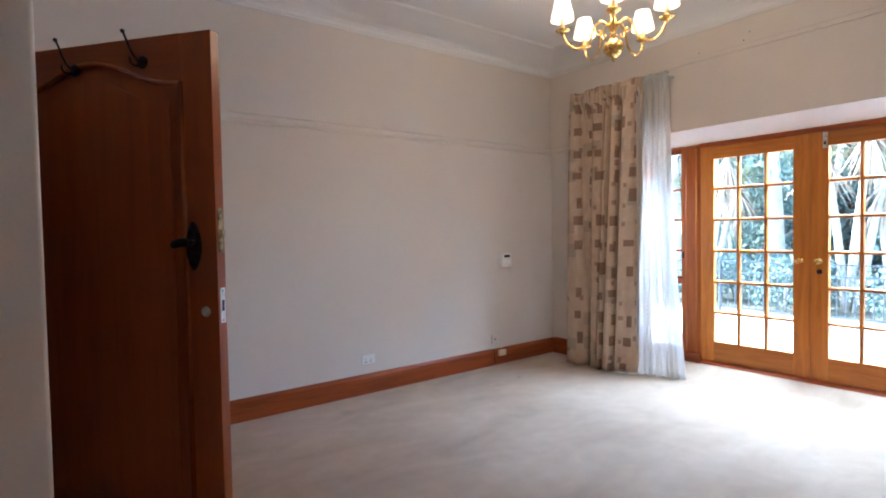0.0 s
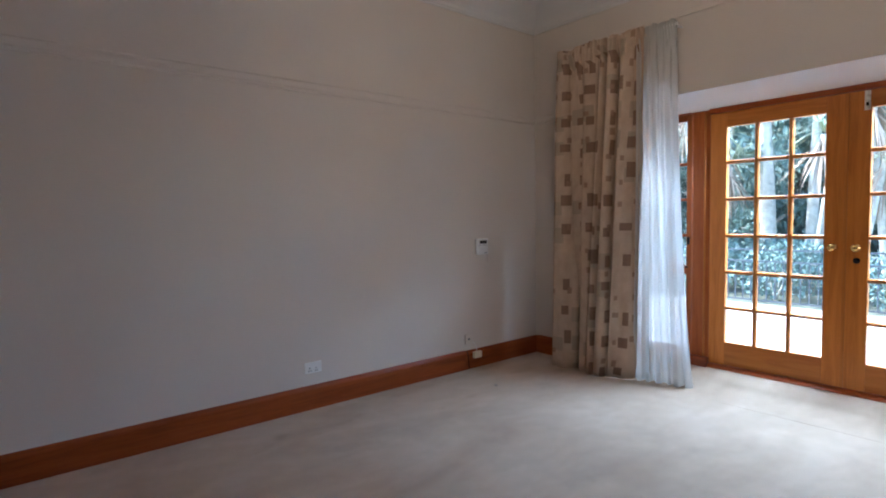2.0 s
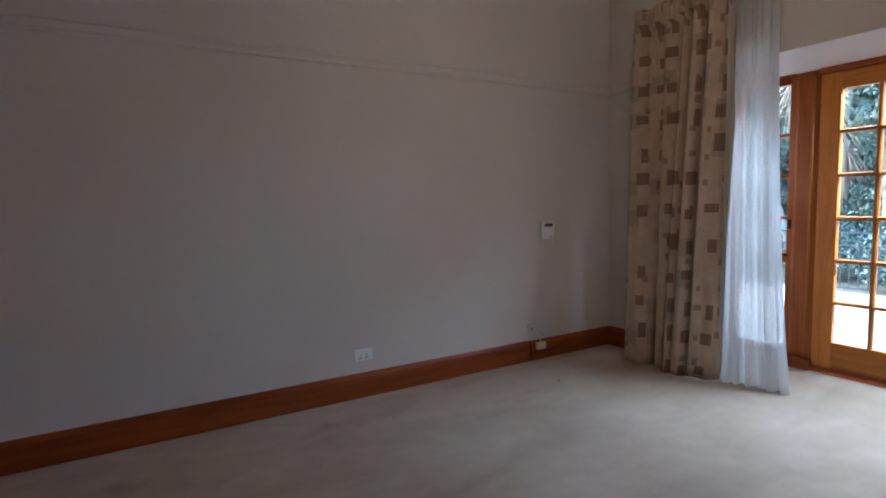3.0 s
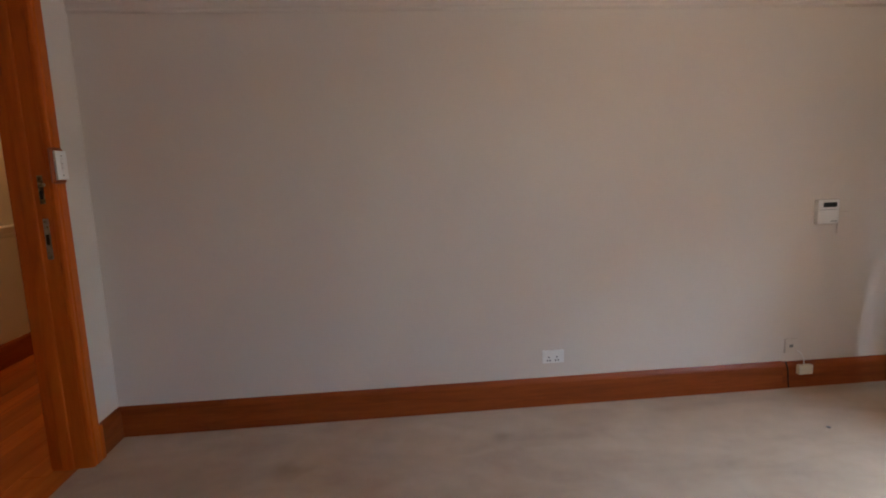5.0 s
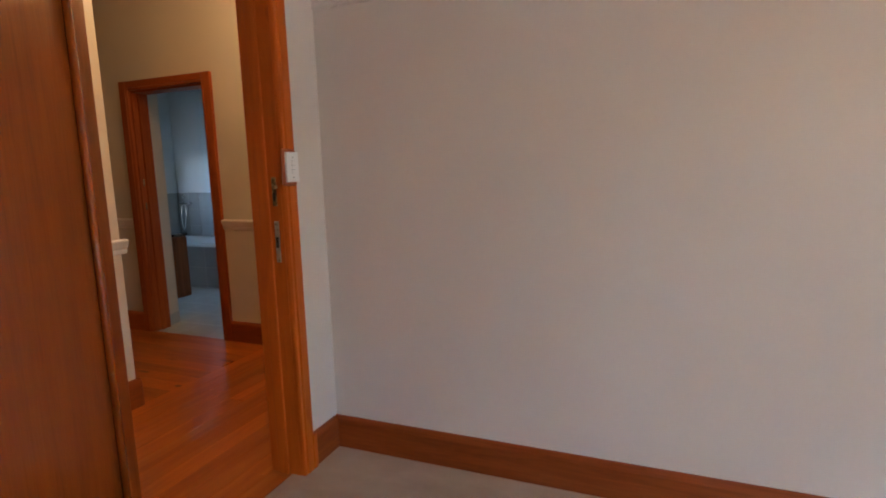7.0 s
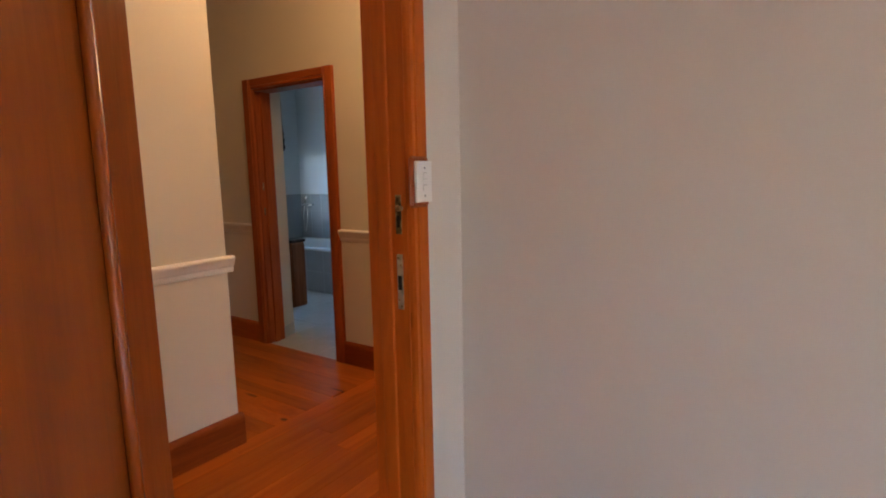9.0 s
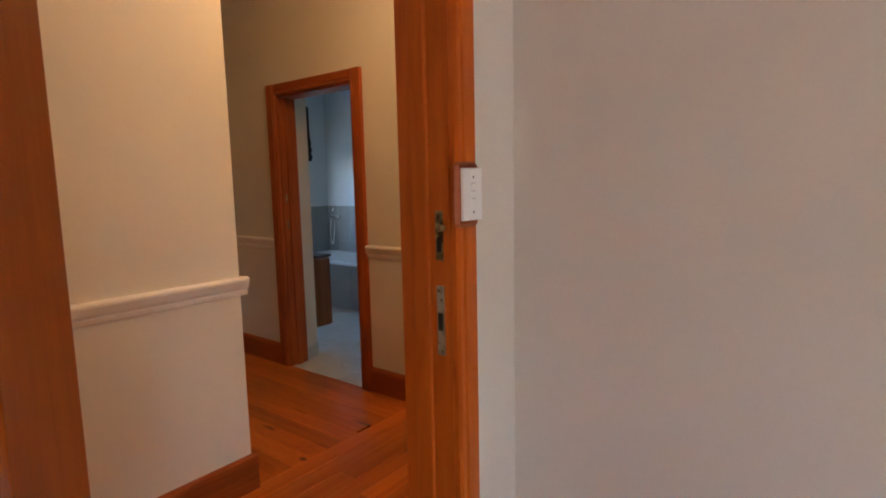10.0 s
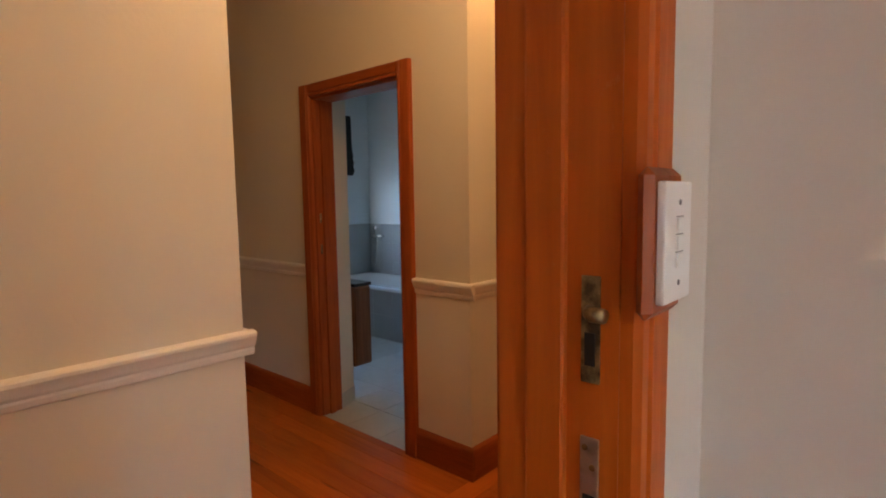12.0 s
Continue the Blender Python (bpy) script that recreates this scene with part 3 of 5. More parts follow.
# ---------------------------------------------------------------- panelled door, standing open
def panel_door():
    w, h, t = 0.984, 1.932, 0.042
    hinge, lock = Vector((0.058, -1.122, 0)), Vector((0.665, -1.885, 0))
    ang = math.degrees(math.atan2(lock.y - hinge.y, lock.x - hinge.x))
    d = thing("panel_door", "dark red-brown varnished wooden door standing open", "door", at=pose(hinge.x, hinge.y, 0.012, 0, 0, ang))
    # local x along the leaf, local y through it; the room side is -y
    st, z0, zs, za = 0.118, 0.30, 1.775, 1.865
    part("lock_stile", box(w - st, w, -t / 2, t / 2, 0, h, None, 0.003), LEAF_Z, d)
    part("hinge_stile", box(0, st, -t / 2, t / 2, 0, h, None, 0.003), LEAF_Z, d)
    part("bottom_rail", box(st, w - st, -t / 2, t / 2, 0, z0, None, 0.002), LEAF_X, d)
    arch = []
    for i in range(25):
        u = i / 24
        k = abs(2 * u - 1)
        arch.append((st + (w - 2 * st) * u, zs + (za - zs) * (0.5 + 0.5 * math.cos(math.pi * min(1, k * 1.12)))))
    part("top_rail", prism(arch + [(w - st, h), (st, h)], -t / 2, t / 2, "y"), LEAF_X, d)
    part("panel", prism([(st, z0)] + arch + [(w - st, z0)], -0.010, 0.010, "y"), LEAF_Z, d)
    f = 0.055
    arch2 = [(st + f + (x - st) * (w - 2 * st - 2 * f) / (w - 2 * st), z - f) for x, z in arch]
    part("raised_field", prism([(st + f, z0 + f)] + arch2 + [(w - st - f, z0 + f)], -0.016, 0.016, "y"), LEAF_Z, d)
    for y in (-t / 2 + 0.002, t / 2 - 0.002):
        for pts in ([(st, y, z0), (st, y, zs)], [(w - st, y, z0), (w - st, y, zs)], [(st, y, z0), (w - st, y, z0)], [(x, y, z) for x, z in arch]):
            part("panel_moulding", tube(pts, 0.010, 10), MOULDING, d, smooth=True)
    # latch, lock, lever and small fittings
    part("latch_plate", box(w - 0.001, w + 0.002, -0.012, 0.012, 1.205, 1.355, None, 0.0008), OLD_BRASS, d, "worn brass latch plate")
    part("latch_bolt", prism([(w + 0.001, -0.008), (w + 0.012, -0.004), (w + 0.012, 0.008), (w + 0.001, 0.008)], 1.262, 1.285, "z"), OLD_BRASS, d)
    lp = part("lock_plate", box(w - 0.001, w + 0.002, -0.012, 0.012, 0.976, 1.092, None, 0.0008), STEEL, d, "bright steel lock plate")
    part("lock_slot", box(w + 0.0021, w + 0.0028, -0.006, 0.006, 1.015, 1.052), DARK, lp)
    for z in (0.985, 1.083):
        part("screw", screw(Matrix.Translation((w + 0.002, 0, z)) @ pose(0, 0, 0, 0, 90)), OLD_BRASS, lp)
    for side in (-1, 1):
        m = Matrix.Translation((w - 0.085, side * t / 2, 1.232)) @ pose(0, 0, 0, 90 if side < 0 else -90)
        outline = []
        for i in range(32):
            a = 2 * math.pi * i / 32
            outline.append((0.027 * math.cos(a) * (1 + 0.07 * math.cos(4 * a)), 0.078 * math.sin(a) * (1 - 0.05 * math.cos(6 * a))))
        plate = part("backplate", moved(prism(outline, 0, 0.006, "z"), m), BRONZE, d, "blackened ornate backplate")
        part("spindle", moved(tube([(0, 0.012, 0.004), (0, 0.012, 0.035), (0, 0.012, 0.040)], [0.010, 0.009, 0.009], 12), m), BRONZE, plate, smooth=True)
        lever = curve_points([(0.010, 0.012, 0.040), (-0.012, 0.013, 0.045), (-0.034, 0.009, 0.044), (-0.050, 0.005, 0.041)], 5)
        part("lever", moved(tube(lever, [0.008, 0.0125] + [0.0145] * (len(lever) - 4) + [0.013, 0.008], 12), m), BRONZE, plate, smooth=True)
    part("key_disc", moved(lathe([(0.017, 0), (0.017, 0.003), (0.013, 0.0045), (0.0, 0.005)], 20), Matrix.Translation((w - 0.048, -t / 2, 1.015)) @ pose(0, 0, 0, 90)), STEEL, d, "small round pale metal cover")
    for kx in (w - 0.265, w - 0.545):
        m = Matrix.Translation((kx, -t / 2, 1.850)) @ pose(0, 0, 0, 90)
        hook = part("coat_hook", moved(lathe([(0.022, 0), (0.022, 0.004), (0.018, 0.008), (0.010, 0.012), (0.0, 0.013)], 18), m), BRONZE, d, "dark iron coat hook")
        up = curve_points([(0, -0.004, 0.008), (-0.006, 0.010, 0.025), (-0.018, 0.04, 0.034), (-0.03, 0.07, 0.034), (-0.036, 0.092, 0.04)], 5)
        part("hook_wire", moved(tube(up, 0.0038, 8), m), BRONZE, hook, smooth=True)
        part("hook_tip", moved(tube([(-0.036, 0.090, 0.040), (-0.037, 0.096, 0.041), (-0.038, 0.101, 0.042)], [0.006, 0.0075, 0.004], 8), m), BRONZE, hook, smooth=True)
        part("hook_wire", moved(tube(curve_points([(0, -0.006, 0.008), (0, -0.02, 0.03), (0, -0.012, 0.05), (0, 0.005, 0.052)], 5), 0.0035, 8), m), BRONZE, hook, smooth=True)
    for z in (0.22, 1.0, 1.72):
        part("hinge", tube([(-0.008, -0.024, z - 0.05), (-0.008, -0.024, z + 0.05)], 0.007, 10), OLD_BRASS, d, smooth=True)
    return d


panel_door()


# ---------------------------------------------------------------- garden doors
def glazed_leaf(y_hinge, y_meet, knob_y, at_x=4.765, bolt=False):
    lo, hi = min(y_hinge, y_meet), max(y_hinge, y_meet)
    d = thing("french_door", "honey-varnished glazed door with eighteen small panes, closed", "glazed door", "pair of garden doors")
    x0, x1, zb, zt = at_x - 0.02, at_x + 0.02, 0.13, 1.948
    gl, gh, gb, gt = lo + 0.112, hi - 0.112, 0.298, 1.845
    part("stile", box(x0, x1, lo, gl, zb, zt, None, 0.003), HONEY_Z, d)
    part("stile", box(x0, x1, gh, hi, zb, zt, None, 0.003), HONEY_Z, d)
    part("top_rail", box(x0, x1, gl, gh, gt, zt, None, 0.002), HONEY_Y, d)
    part("bottom_rail", box(x0, x1, gl, gh, zb, gb, None, 0.002), HONEY_Y, d)
    bar = 0.025
    pw, ph = (gh - gl - 2 * bar) / 3, (gt - gb - 5 * bar) / 6

    def bead(u):
        return [(x0 + 0.004, u + 0.006), (x0 + 0.012, u), (x1 - 0.006, u), (x1 - 0.006, u + bar), (x0 + 0.012, u + bar), (x0 + 0.004, u + bar - 0.006)]

    for i in range(2):
        part("glazing_bar", prism(bead(gl + pw * (i + 1) + bar * i), gb, gt, "z"), HONEY_Z, d)
    for i in range(5):
        for k in range(3):
            y = gl + k * (pw + bar)
            part("glazing_bar", prism(bead(gb + ph * (i + 1) + bar * i), y, y + pw, "y"), HONEY_Y, d)
    for k in range(3):
        for i in range(6):
            y, z = gl + k * (pw + bar), gb + i * (ph + bar)
            pane = part("pane", box(at_x, at_x + 0.004, y, y + pw, z, z + ph), GLASS, d)
            pane.visible_shadow = False
    part("knob", moved(lathe([(0.022, 0), (0.022, 0.004), (0.012, 0.007), (0.009, 0.020), (0.016, 0.030), (0.023, 0.040), (0.021, 0.050), (0.012, 0.055), (0, 0.056)], 20), Matrix.Translation((x0, knob_y, 1.008)) @ pose(0, 0, 0, 0, -90)), BRASS, d, "polished brass door knob", True)
    if bolt:
        part("lock_cover", moved(lathe([(0.018, 0), (0.018, 0.004), (0.008, 0.006), (0, 0.006)], 16), Matrix.Translation((x0, knob_y, 0.93)) @ pose(0, 0, 0, 0, -90)), BRONZE, d, "dark keyhole cover", True)
        b = part("door_bolt", box(x0 - 0.004, x0, y_meet - 0.105, y_meet - 0.075, 1.83, 1.945, None, 0.001), STEEL, d, "pale metal flush bolt")
        part("bolt_knob", box(x0 - 0.014, x0 - 0.004, y_meet - 0.096, y_meet - 0.084, 1.855, 1.875, None, 0.002), BRONZE, b)
    else:
        part("meeting_bead", box(x0 - 0.006, x0 + 0.002, y_meet - 0.006, y_meet + 0.010, zb, zt, None, 0.002), HONEY_Z, d)
    return d


glazed_leaf(-1.420, -2.240, -2.178)
glazed_leaf(-3.062, -2.244, -2.300, bolt=True)


def sidelight(y0, y1):
    w = thing("side_window", "dark-varnished narrow casement window beside the garden doors", "window", "windows beside the garden doors")
    x0, x1 = 4.745, 4.795
    part("frame", box(x0, x1, y0, y0 + 0.035, 0.16, 1.975, None, 0.003), FRAME_Z, w)
    part("frame", box(x0, x1, y1 - 0.035, y1, 0.16, 1.975, None, 0.003), FRAME_Z, w)
    for z0, z1 in ((0.16, 0.20), (0.775, 0.84), (1.925, 1.975)):
        part("rail", box(x0, x1, y0 + 0.035, y1 - 0.035, z0, z1, None, 0.003), CASE_Y, w)
    for z in (1.069, 1.341, 1.606):
        part("glazing_bar", box(x0 + 0.006, x1 - 0.008, y0 + 0.035, y1 - 0.035, z - 0.010, z + 0.010, None, 0.003), CASE_Y, w)
    zs = [0.20, 0.775, 0.84, 1.059, 1.079, 1.331, 1.351, 1.596, 1.616, 1.925]
    for a, b in zip(zs[0::2], zs[1::2]):
        p = part("pane", box(4.77, 4.774, y0 + 0.035, y1 - 0.035, a, b), GLASS, w)
        p.visible_shadow = False
    part("window_stay", tube([(x0 - 0.006, y0 + 0.02, 0.83), (x0 - 0.008, y0 + 0.06, 0.832), (x0 - 0.006, y0 + 0.16, 0.83)], 0.005, 8), BRONZE, w, smooth=True)
    part("window_catch", box(x0 - 0.012, x0, y0 + 0.008, y0 + 0.026, 1.00, 1.06, None, 0.003), BRONZE, w)
    return w


sidelight(-1.283, OPY1)
sidelight(OPY0, -3.205)

fr = tagged(new("door_frame_garden"), "varnished wooden frame of the garden doors", "door frame")
fr["kind"] = "structure"
for a, b in ((-1.418, -1.283), (-3.205, -3.064)):
    part("post", prism([(4.735, a + 0.02), (4.745, a), (4.82, a), (4.82, b), (4.745, b), (4.735, b - 0.02)], 0.0, 1.98, "z"), FRAME_Z, fr)
    part("post_bead", tube([(4.736, a + 0.03, 0.13), (4.736, a + 0.03, 1.95)], 0.008, 8), HONEY_Z, fr, smooth=True)
part("head", prism([(4.725, 1.95), (4.725, 1.985), (4.745, 1.99), (4.82, 1.99), (4.82, 1.95)], -3.064, -1.418, "y"), CASE_Y, fr)
part("head", box(4.73, 4.82, OPY0, -3.205, 1.975, 1.99), CASE_Y, fr)
part("head", box(4.73, 4.82, -1.283, OPY1, 1.975, 1.99), CASE_Y, fr)
part("threshold", prism([(4.70, 0.0), (4.70, 0.108), (4.712, 0.118), (4.735, 0.127), (4.84, 0.127), (4.84, 0.0)], -3.064, -1.418, "y"), CASE_Y, fr, "worn red-brown threshold")
part("sill", box(4.66, 4.84, OPY0, -3.205, 0.0, 0.16, None, 0.004), CASE_Y, fr)
part("sill", box(4.66, 4.84, -1.283, OPY1, 0.0, 0.16, None, 0.004), CASE_Y, fr)
part("sill_block", box(4.69, 4.735, -1.43, -1.283, 0.0, 0.17, None, 0.006), CASE_Y, fr)


# ---------------------------------------------------------------- curtains
def cloth(top, bottom, z_top, z_bot, folds, amp_top, amp_bot, width, seed, pleats=0, cols=220, rows=46, flare=0.0, late=1.0, sway=0.2, deep=False):
    """A hanging cloth between two lines (x, y), gathered at the top."""
    rnd = random.Random(seed)
    ph = [rnd.uniform(0, 6.28) for _ in range(6)]
    me_v, uv = [], []
    for j in range(rows + 1):
        k = j / rows
        z = z_top + (z_bot - z_top) * k
        for i in range(cols + 1):
            u = i / cols
            uw = u + 0.018 * math.sin(2 * math.pi * 2.3 * u + ph[0]) * k + 0.012 * math.sin(2 * math.pi * 5.1 * u + ph[1])
            ease = k ** 0.6
            x = top[0][0] * (1 - k) + bottom[0][0] * k + u * ((top[1][0] - top[0][0]) * (1 - k) + (bottom[1][0] - bottom[0][0]) * k)
            kl = k ** late
            y = top[0][1] * (1 - kl) + bottom[0][1] * kl + u * ((top[1][1] - top[0][1]) * (1 - kl) + (bottom[1][1] - bottom[0][1]) * kl)
            a = amp_top * (1 - ease) + amp_bot * ease
            s = math.sin(2 * math.pi * folds * uw + ph[2]) + 0.35 * math.sin(2 * math.pi * folds * 2 * uw + ph[3] + 0.8 * k) + 0.25 * math.sin(2 * math.pi * folds * 0.47 * u + ph[4])
            s *= 0.75 + 0.35 * math.sin(2 * math.pi * 1.7 * u + ph[5] + 1.2 * k)
            if deep:
                # rounded fronts of uneven width and depth between open grooves
                g = math.pi * (folds * uw + 0.50 * math.sin(2 * math.pi * 1.3 * u + ph[3] + 0.9 * k)) + ph[2]
                front = max(0.0, (abs(math.sin(g)) - 0.42) / 0.58) ** 0.5
                s = 0.55 - 1.35 * front * (0.80 + 0.35 * math.sin(1.37 * math.floor(g / math.pi) + ph[5]) * (0.5 + 0.5 * k)) + 0.10 * math.sin(3.1 * g + ph[4] + 2.0 * k)
            if pleats and z > z_top - 0.14:
                q = min(1.0, (z - (z_top - 0.14)) / 0.06)
                s = s * (1 - 0.6 * q)
                x += 0.019 * q * math.sin(2 * math.pi * pleats * u + 1.3 * math.sin(11 * u))
            if deep:
                y += 0.014 * math.sin(1.7 * g + 3.0 * k + ph[1]) * k
            x += a * s + flare * k * k * 0.02 * math.sin(9 * u + ph[1])
            y += sway * a * math.sin(2 * (2 * math.pi * folds * uw + ph[2]))
            zz = z
            if j == 0 and pleats:
                zz += 0.008 * math.sin(2 * math.pi * pleats * u + 1) + 0.006 * math.sin(31 * u)
            if j == rows:
                zz += 0.004 * math.sin(2 * math.pi * folds * u)
            me_v.append((x, y, zz))
    w = cols + 1
    # cloth coordinates run along the folded cloth, so that the print follows the folds
    for j in range(rows + 1):
        run = [0.0]
        for i in range(cols):
            p, q = me_v[j * w + i], me_v[j * w + i + 1]
            run.append(run[-1] + math.dist(p, q))
        uv += [(width * r / run[-1], z_top + (z_bot - z_top) * j / rows) for r in run]
    me_f = [(j * w + i, j * w + i + 1, (j + 1) * w + i + 1, (j + 1) * w + i) for j in range(rows) for i in range(cols)]
    me = bpy.data.meshes.new("cloth")
    me.from_pydata(me_v, [], me_f)
    lay = me.uv_layers.new(name="cloth")
    for loop in me.loops:
        lay.data[loop.index].uv = uv[loop.vertex_index]
    for p in me.polygons:
        p.use_smooth = True
    return me


def cloth_part(name, me, mat, parent, thick, label=""):
    me.materials.append(mat)
    ob = new(name, me)
    ob.parent = parent
    s = ob.modifiers.new("thickness", 'SOLIDIFY')
    s.thickness = thick
    return tagged(ob, label) if label else ob


cur = thing("curtain", "cream curtain with brown squares, drawn aside in deep folds", "curtain")
cloth_part("drape", cloth(((4.29, -0.395), (4.29, -1.17)), ((4.20, -0.40), (4.30, -1.07)), 2.555, 0.006, 5.3, 0.060, 0.088, 2.0, 4, pleats=24, cols=480, sway=0.0, deep=True), CURTAIN, cur, 0.003)
part("heading_tape", tube([(4.315, -0.40, 2.50), (4.315, -1.16, 2.50)], 0.006, 6), CREAM, cur)
for i in range(9):
    part("curtain_hook", tube([(4.318, -0.42 - 0.09 * i, 2.49), (4.335, -0.42 - 0.09 * i, 2.50), (4.34, -0.42 - 0.09 * i, 2.525)], 0.002, 5), STEEL, cur)
sh = thing("sheer_curtain", "white translucent voile curtain hanging beside the patterned one", "curtain")
cloth_part("drape", cloth(((4.32, -1.08), (4.34, -1.372)), ((4.33, -1.05), (4.43, -1.46)), 2.555, 0.008, 6.2, 0.008, 0.022, 1.3, 11, pleats=16, flare=0.3, late=2.6), SHEER, sh, 0.0012)
part("heading_tape", tube([(4.345, -1.10, 2.50), (4.36, -1.365, 2.50)], 0.005, 6), PLASTIC, sh)
rail = thing("curtain_rail", "white metal curtain rail fixed below the cornice", "curtain rail")
part("track", box(4.335, 4.355, -1.375, -0.40, 2.515, 2.535, None, 0.003), PLASTIC, rail)
for y in (-0.5, -1.35):
    part("bracket", box(4.345, L - 0.012, y - 0.008, y + 0.008, 2.520, 2.530), PLASTIC, rail)


# ---------------------------------------------------------------- chandelier
def chandelier(cx, cy, z):
    c = thing("chandelier", "polished brass chandelier with lit cream shades", "chandelier", at=pose(cx, cy, 0))
    part("body", lathe([(0.0, z - 0.085), (0.006, z - 0.080), (0.010, z - 0.070), (0.006, z - 0.062), (0.016, z - 0.056), (0.040, z - 0.042), (0.058, z - 0.015), (0.060, z + 0.008), (0.050, z + 0.032), (0.030, z + 0.048), (0.016, z + 0.056), (0.024, z + 0.066), (0.026, z + 0.076), (0.014, z + 0.088), (0.020, z + 0.104), (0.030, z + 0.122), (0.030, z + 0.150), (0.018, z + 0.172), (0.014, z + 0.200), (0.026, z + 0.222), (0.030, z + 0.240), (0.014, z + 0.262), (0.011, z + 0.33), (0.016, z + 0.345), (0.0, z + 0.36)], 28), BRASS, c, smooth=True)
    part("chain_rod", tube([(0, 0, z + 0.355), (0, 0, H - 0.035)], 0.006, 8), BRASS, c)
    part("ceiling_rose", lathe([(0.0, H - 0.05), (0.02, H - 0.045), (0.05, H - 0.02), (0.055, H)], 20), BRASS, c, smooth=True)
    for i in range(5):
        turn = pose(0, 0, 0, 0, 0, 72 * i - 1)
        arm = curve_points([(0.028, 0, z + 0.135), (0.075, 0, z + 0.160), (0.115, 0, z + 0.120), (0.150, 0, z + 0.030), (0.215, 0, z + 0.000), (0.275, 0, z + 0.030), (0.305, 0, z + 0.095)], 6)
        a = part("arm", moved(tube(arm, 0.0065, 10), turn), BRASS, c, smooth=True)
        part("scroll", moved(tube(curve_points([(0.115, 0, z + 0.120), (0.10, 0, z + 0.085), (0.08, 0, z + 0.08), (0.075, 0, z + 0.10), (0.088, 0, z + 0.105)], 5), 0.004, 8), turn), BRASS, a, smooth=True)
        at = turn @ Matrix.Translation((0.305, 0, z + 0.095))
        part("drip_pan", moved(lathe([(0.0, -0.012), (0.008, -0.010), (0.012, 0.0), (0.038, 0.008), (0.044, 0.014), (0.040, 0.015), (0.012, 0.010), (0.014, 0.03), (0.0, 0.03)], 20), at), BRASS, a, smooth=True)
        part("candle_tube", moved(lathe([(0.0125, 0.028), (0.0125, 0.105), (0.0, 0.106)], 14), at), CREAM, a, smooth=True)
        part("bulb", moved(lathe([(0.0, 0.106), (0.010, 0.108), (0.016, 0.128), (0.013, 0.150), (0.004, 0.172), (0.0, 0.175)], 14), at), BULB, a, smooth=True)
        own = lathe([(0.070, 0.075), (0.066, 0.095), (0.044, 0.192)], 24)
        bmesh.ops.delete(own, geom=[f for f in own.faces if len(f.verts) > 4], context='FACES_ONLY')
        shade = part("lamp_shade", moved(own, at), SHADE, a, "glowing cream fabric shade", True)
        so = shade.modifiers.new("thickness", 'SOLIDIFY')
        so.thickness = 0.0015
    return c


chandelier(2.98, -1.795, 2.357)


# ---------------------------------------------------------------- things on the long wall
def socket(x, z):
    s = thing("wall_socket", "white double wall socket above the skirting", "socket")
    pl = part("faceplate", box(x, x + 0.118, -0.010, 0.0, z, z + 0.072, None, 0.003), PLASTIC, s)
    for k in (0.022, 0.066):
        part("rocker", box(x + k + 0.003, x + k + 0.021, -0.0135, -0.0095, z + 0.046, z + 0.060, None, 0.0015), PLASTIC, pl)
        for dx, dz in ((0.012, 0.034), (0.005, 0.016), (0.019, 0.016)):
            part("pin_hole", screw(Matrix.Translation((x + k + dx, -0.010, z + dz)) @ pose(0, 0, 0, 90), 0.0042), DARK, pl)
    return s


socket(2.198, 0.237)
tp = thing("thermostat", "white wall thermostat with a dark display", "thermostat")
part("case", box(3.712, 3.838, -0.028, 0.0, 0.928, 1.060, None, 0.006, 3), PLASTIC, tp)
part("display", box(3.742, 3.820, -0.0295, -0.027, 1.018, 1.044, None, 0.001), SCREEN, tp)
part("cover_seam", box(3.716, 3.834, -0.0288, -0.0275, 1.004, 1.006), INK, tp)
part("label_bar", box(3.79, 3.826, -0.0288, -0.0275, 0.940, 0.944), INK, tp)
bp = thing("blanking_plate", "small painted blank plate beside the thermostat", "wall plate")
part("plate", box(3.850, 3.912, -0.006, 0.0, 0.865, 0.99, None, 0.002), WALL, bp)
jb = thing("telephone_socket", "painted-over telephone outlet plate above the skirting", "socket")
part("plate", box(3.586, 3.66, -0.010, 0.0, 0.205, 0.285, None, 0.003), WALL, jb)
part("outlet_slot", box(3.612, 3.634, -0.0115, -0.0095, 0.236, 0.252), INK, jb)
ad = thing("junction_box", "cream plastic junction box on the skirting", "junction box")
part("box_body", box(3.652, 3.735, -0.046, -0.019, 0.085, 0.138, None, 0.005, 3), CREAM, ad)
part("cable", tube(curve_points([(3.69, -0.03, 0.136), (3.692, -0.022, 0.17), (3.68, -0.012, 0.20), (3.66, -0.009, 0.215)], 5), 0.003, 6), PLASTIC, ad, smooth=True)
part("cable", tube(curve_points([(3.585, -0.024, 0.157), (3.60, -0.024, 0.11), (3.605, -0.024, 0.05), (3.612, -0.023, 0.004)], 5), 0.0035, 6), BRONZE, ad, smooth=True)
scrap = thing("carpet_scrap", "tiny dark scrap lying on the carpet", "debris")
part("scrap", moved(lathe([(0.0, 0.0), (0.011, 0.002), (0.008, 0.006), (0, 0.007)], 7), Matrix.Translation((3.47, -0.47, 0.0))), INK, scrap)

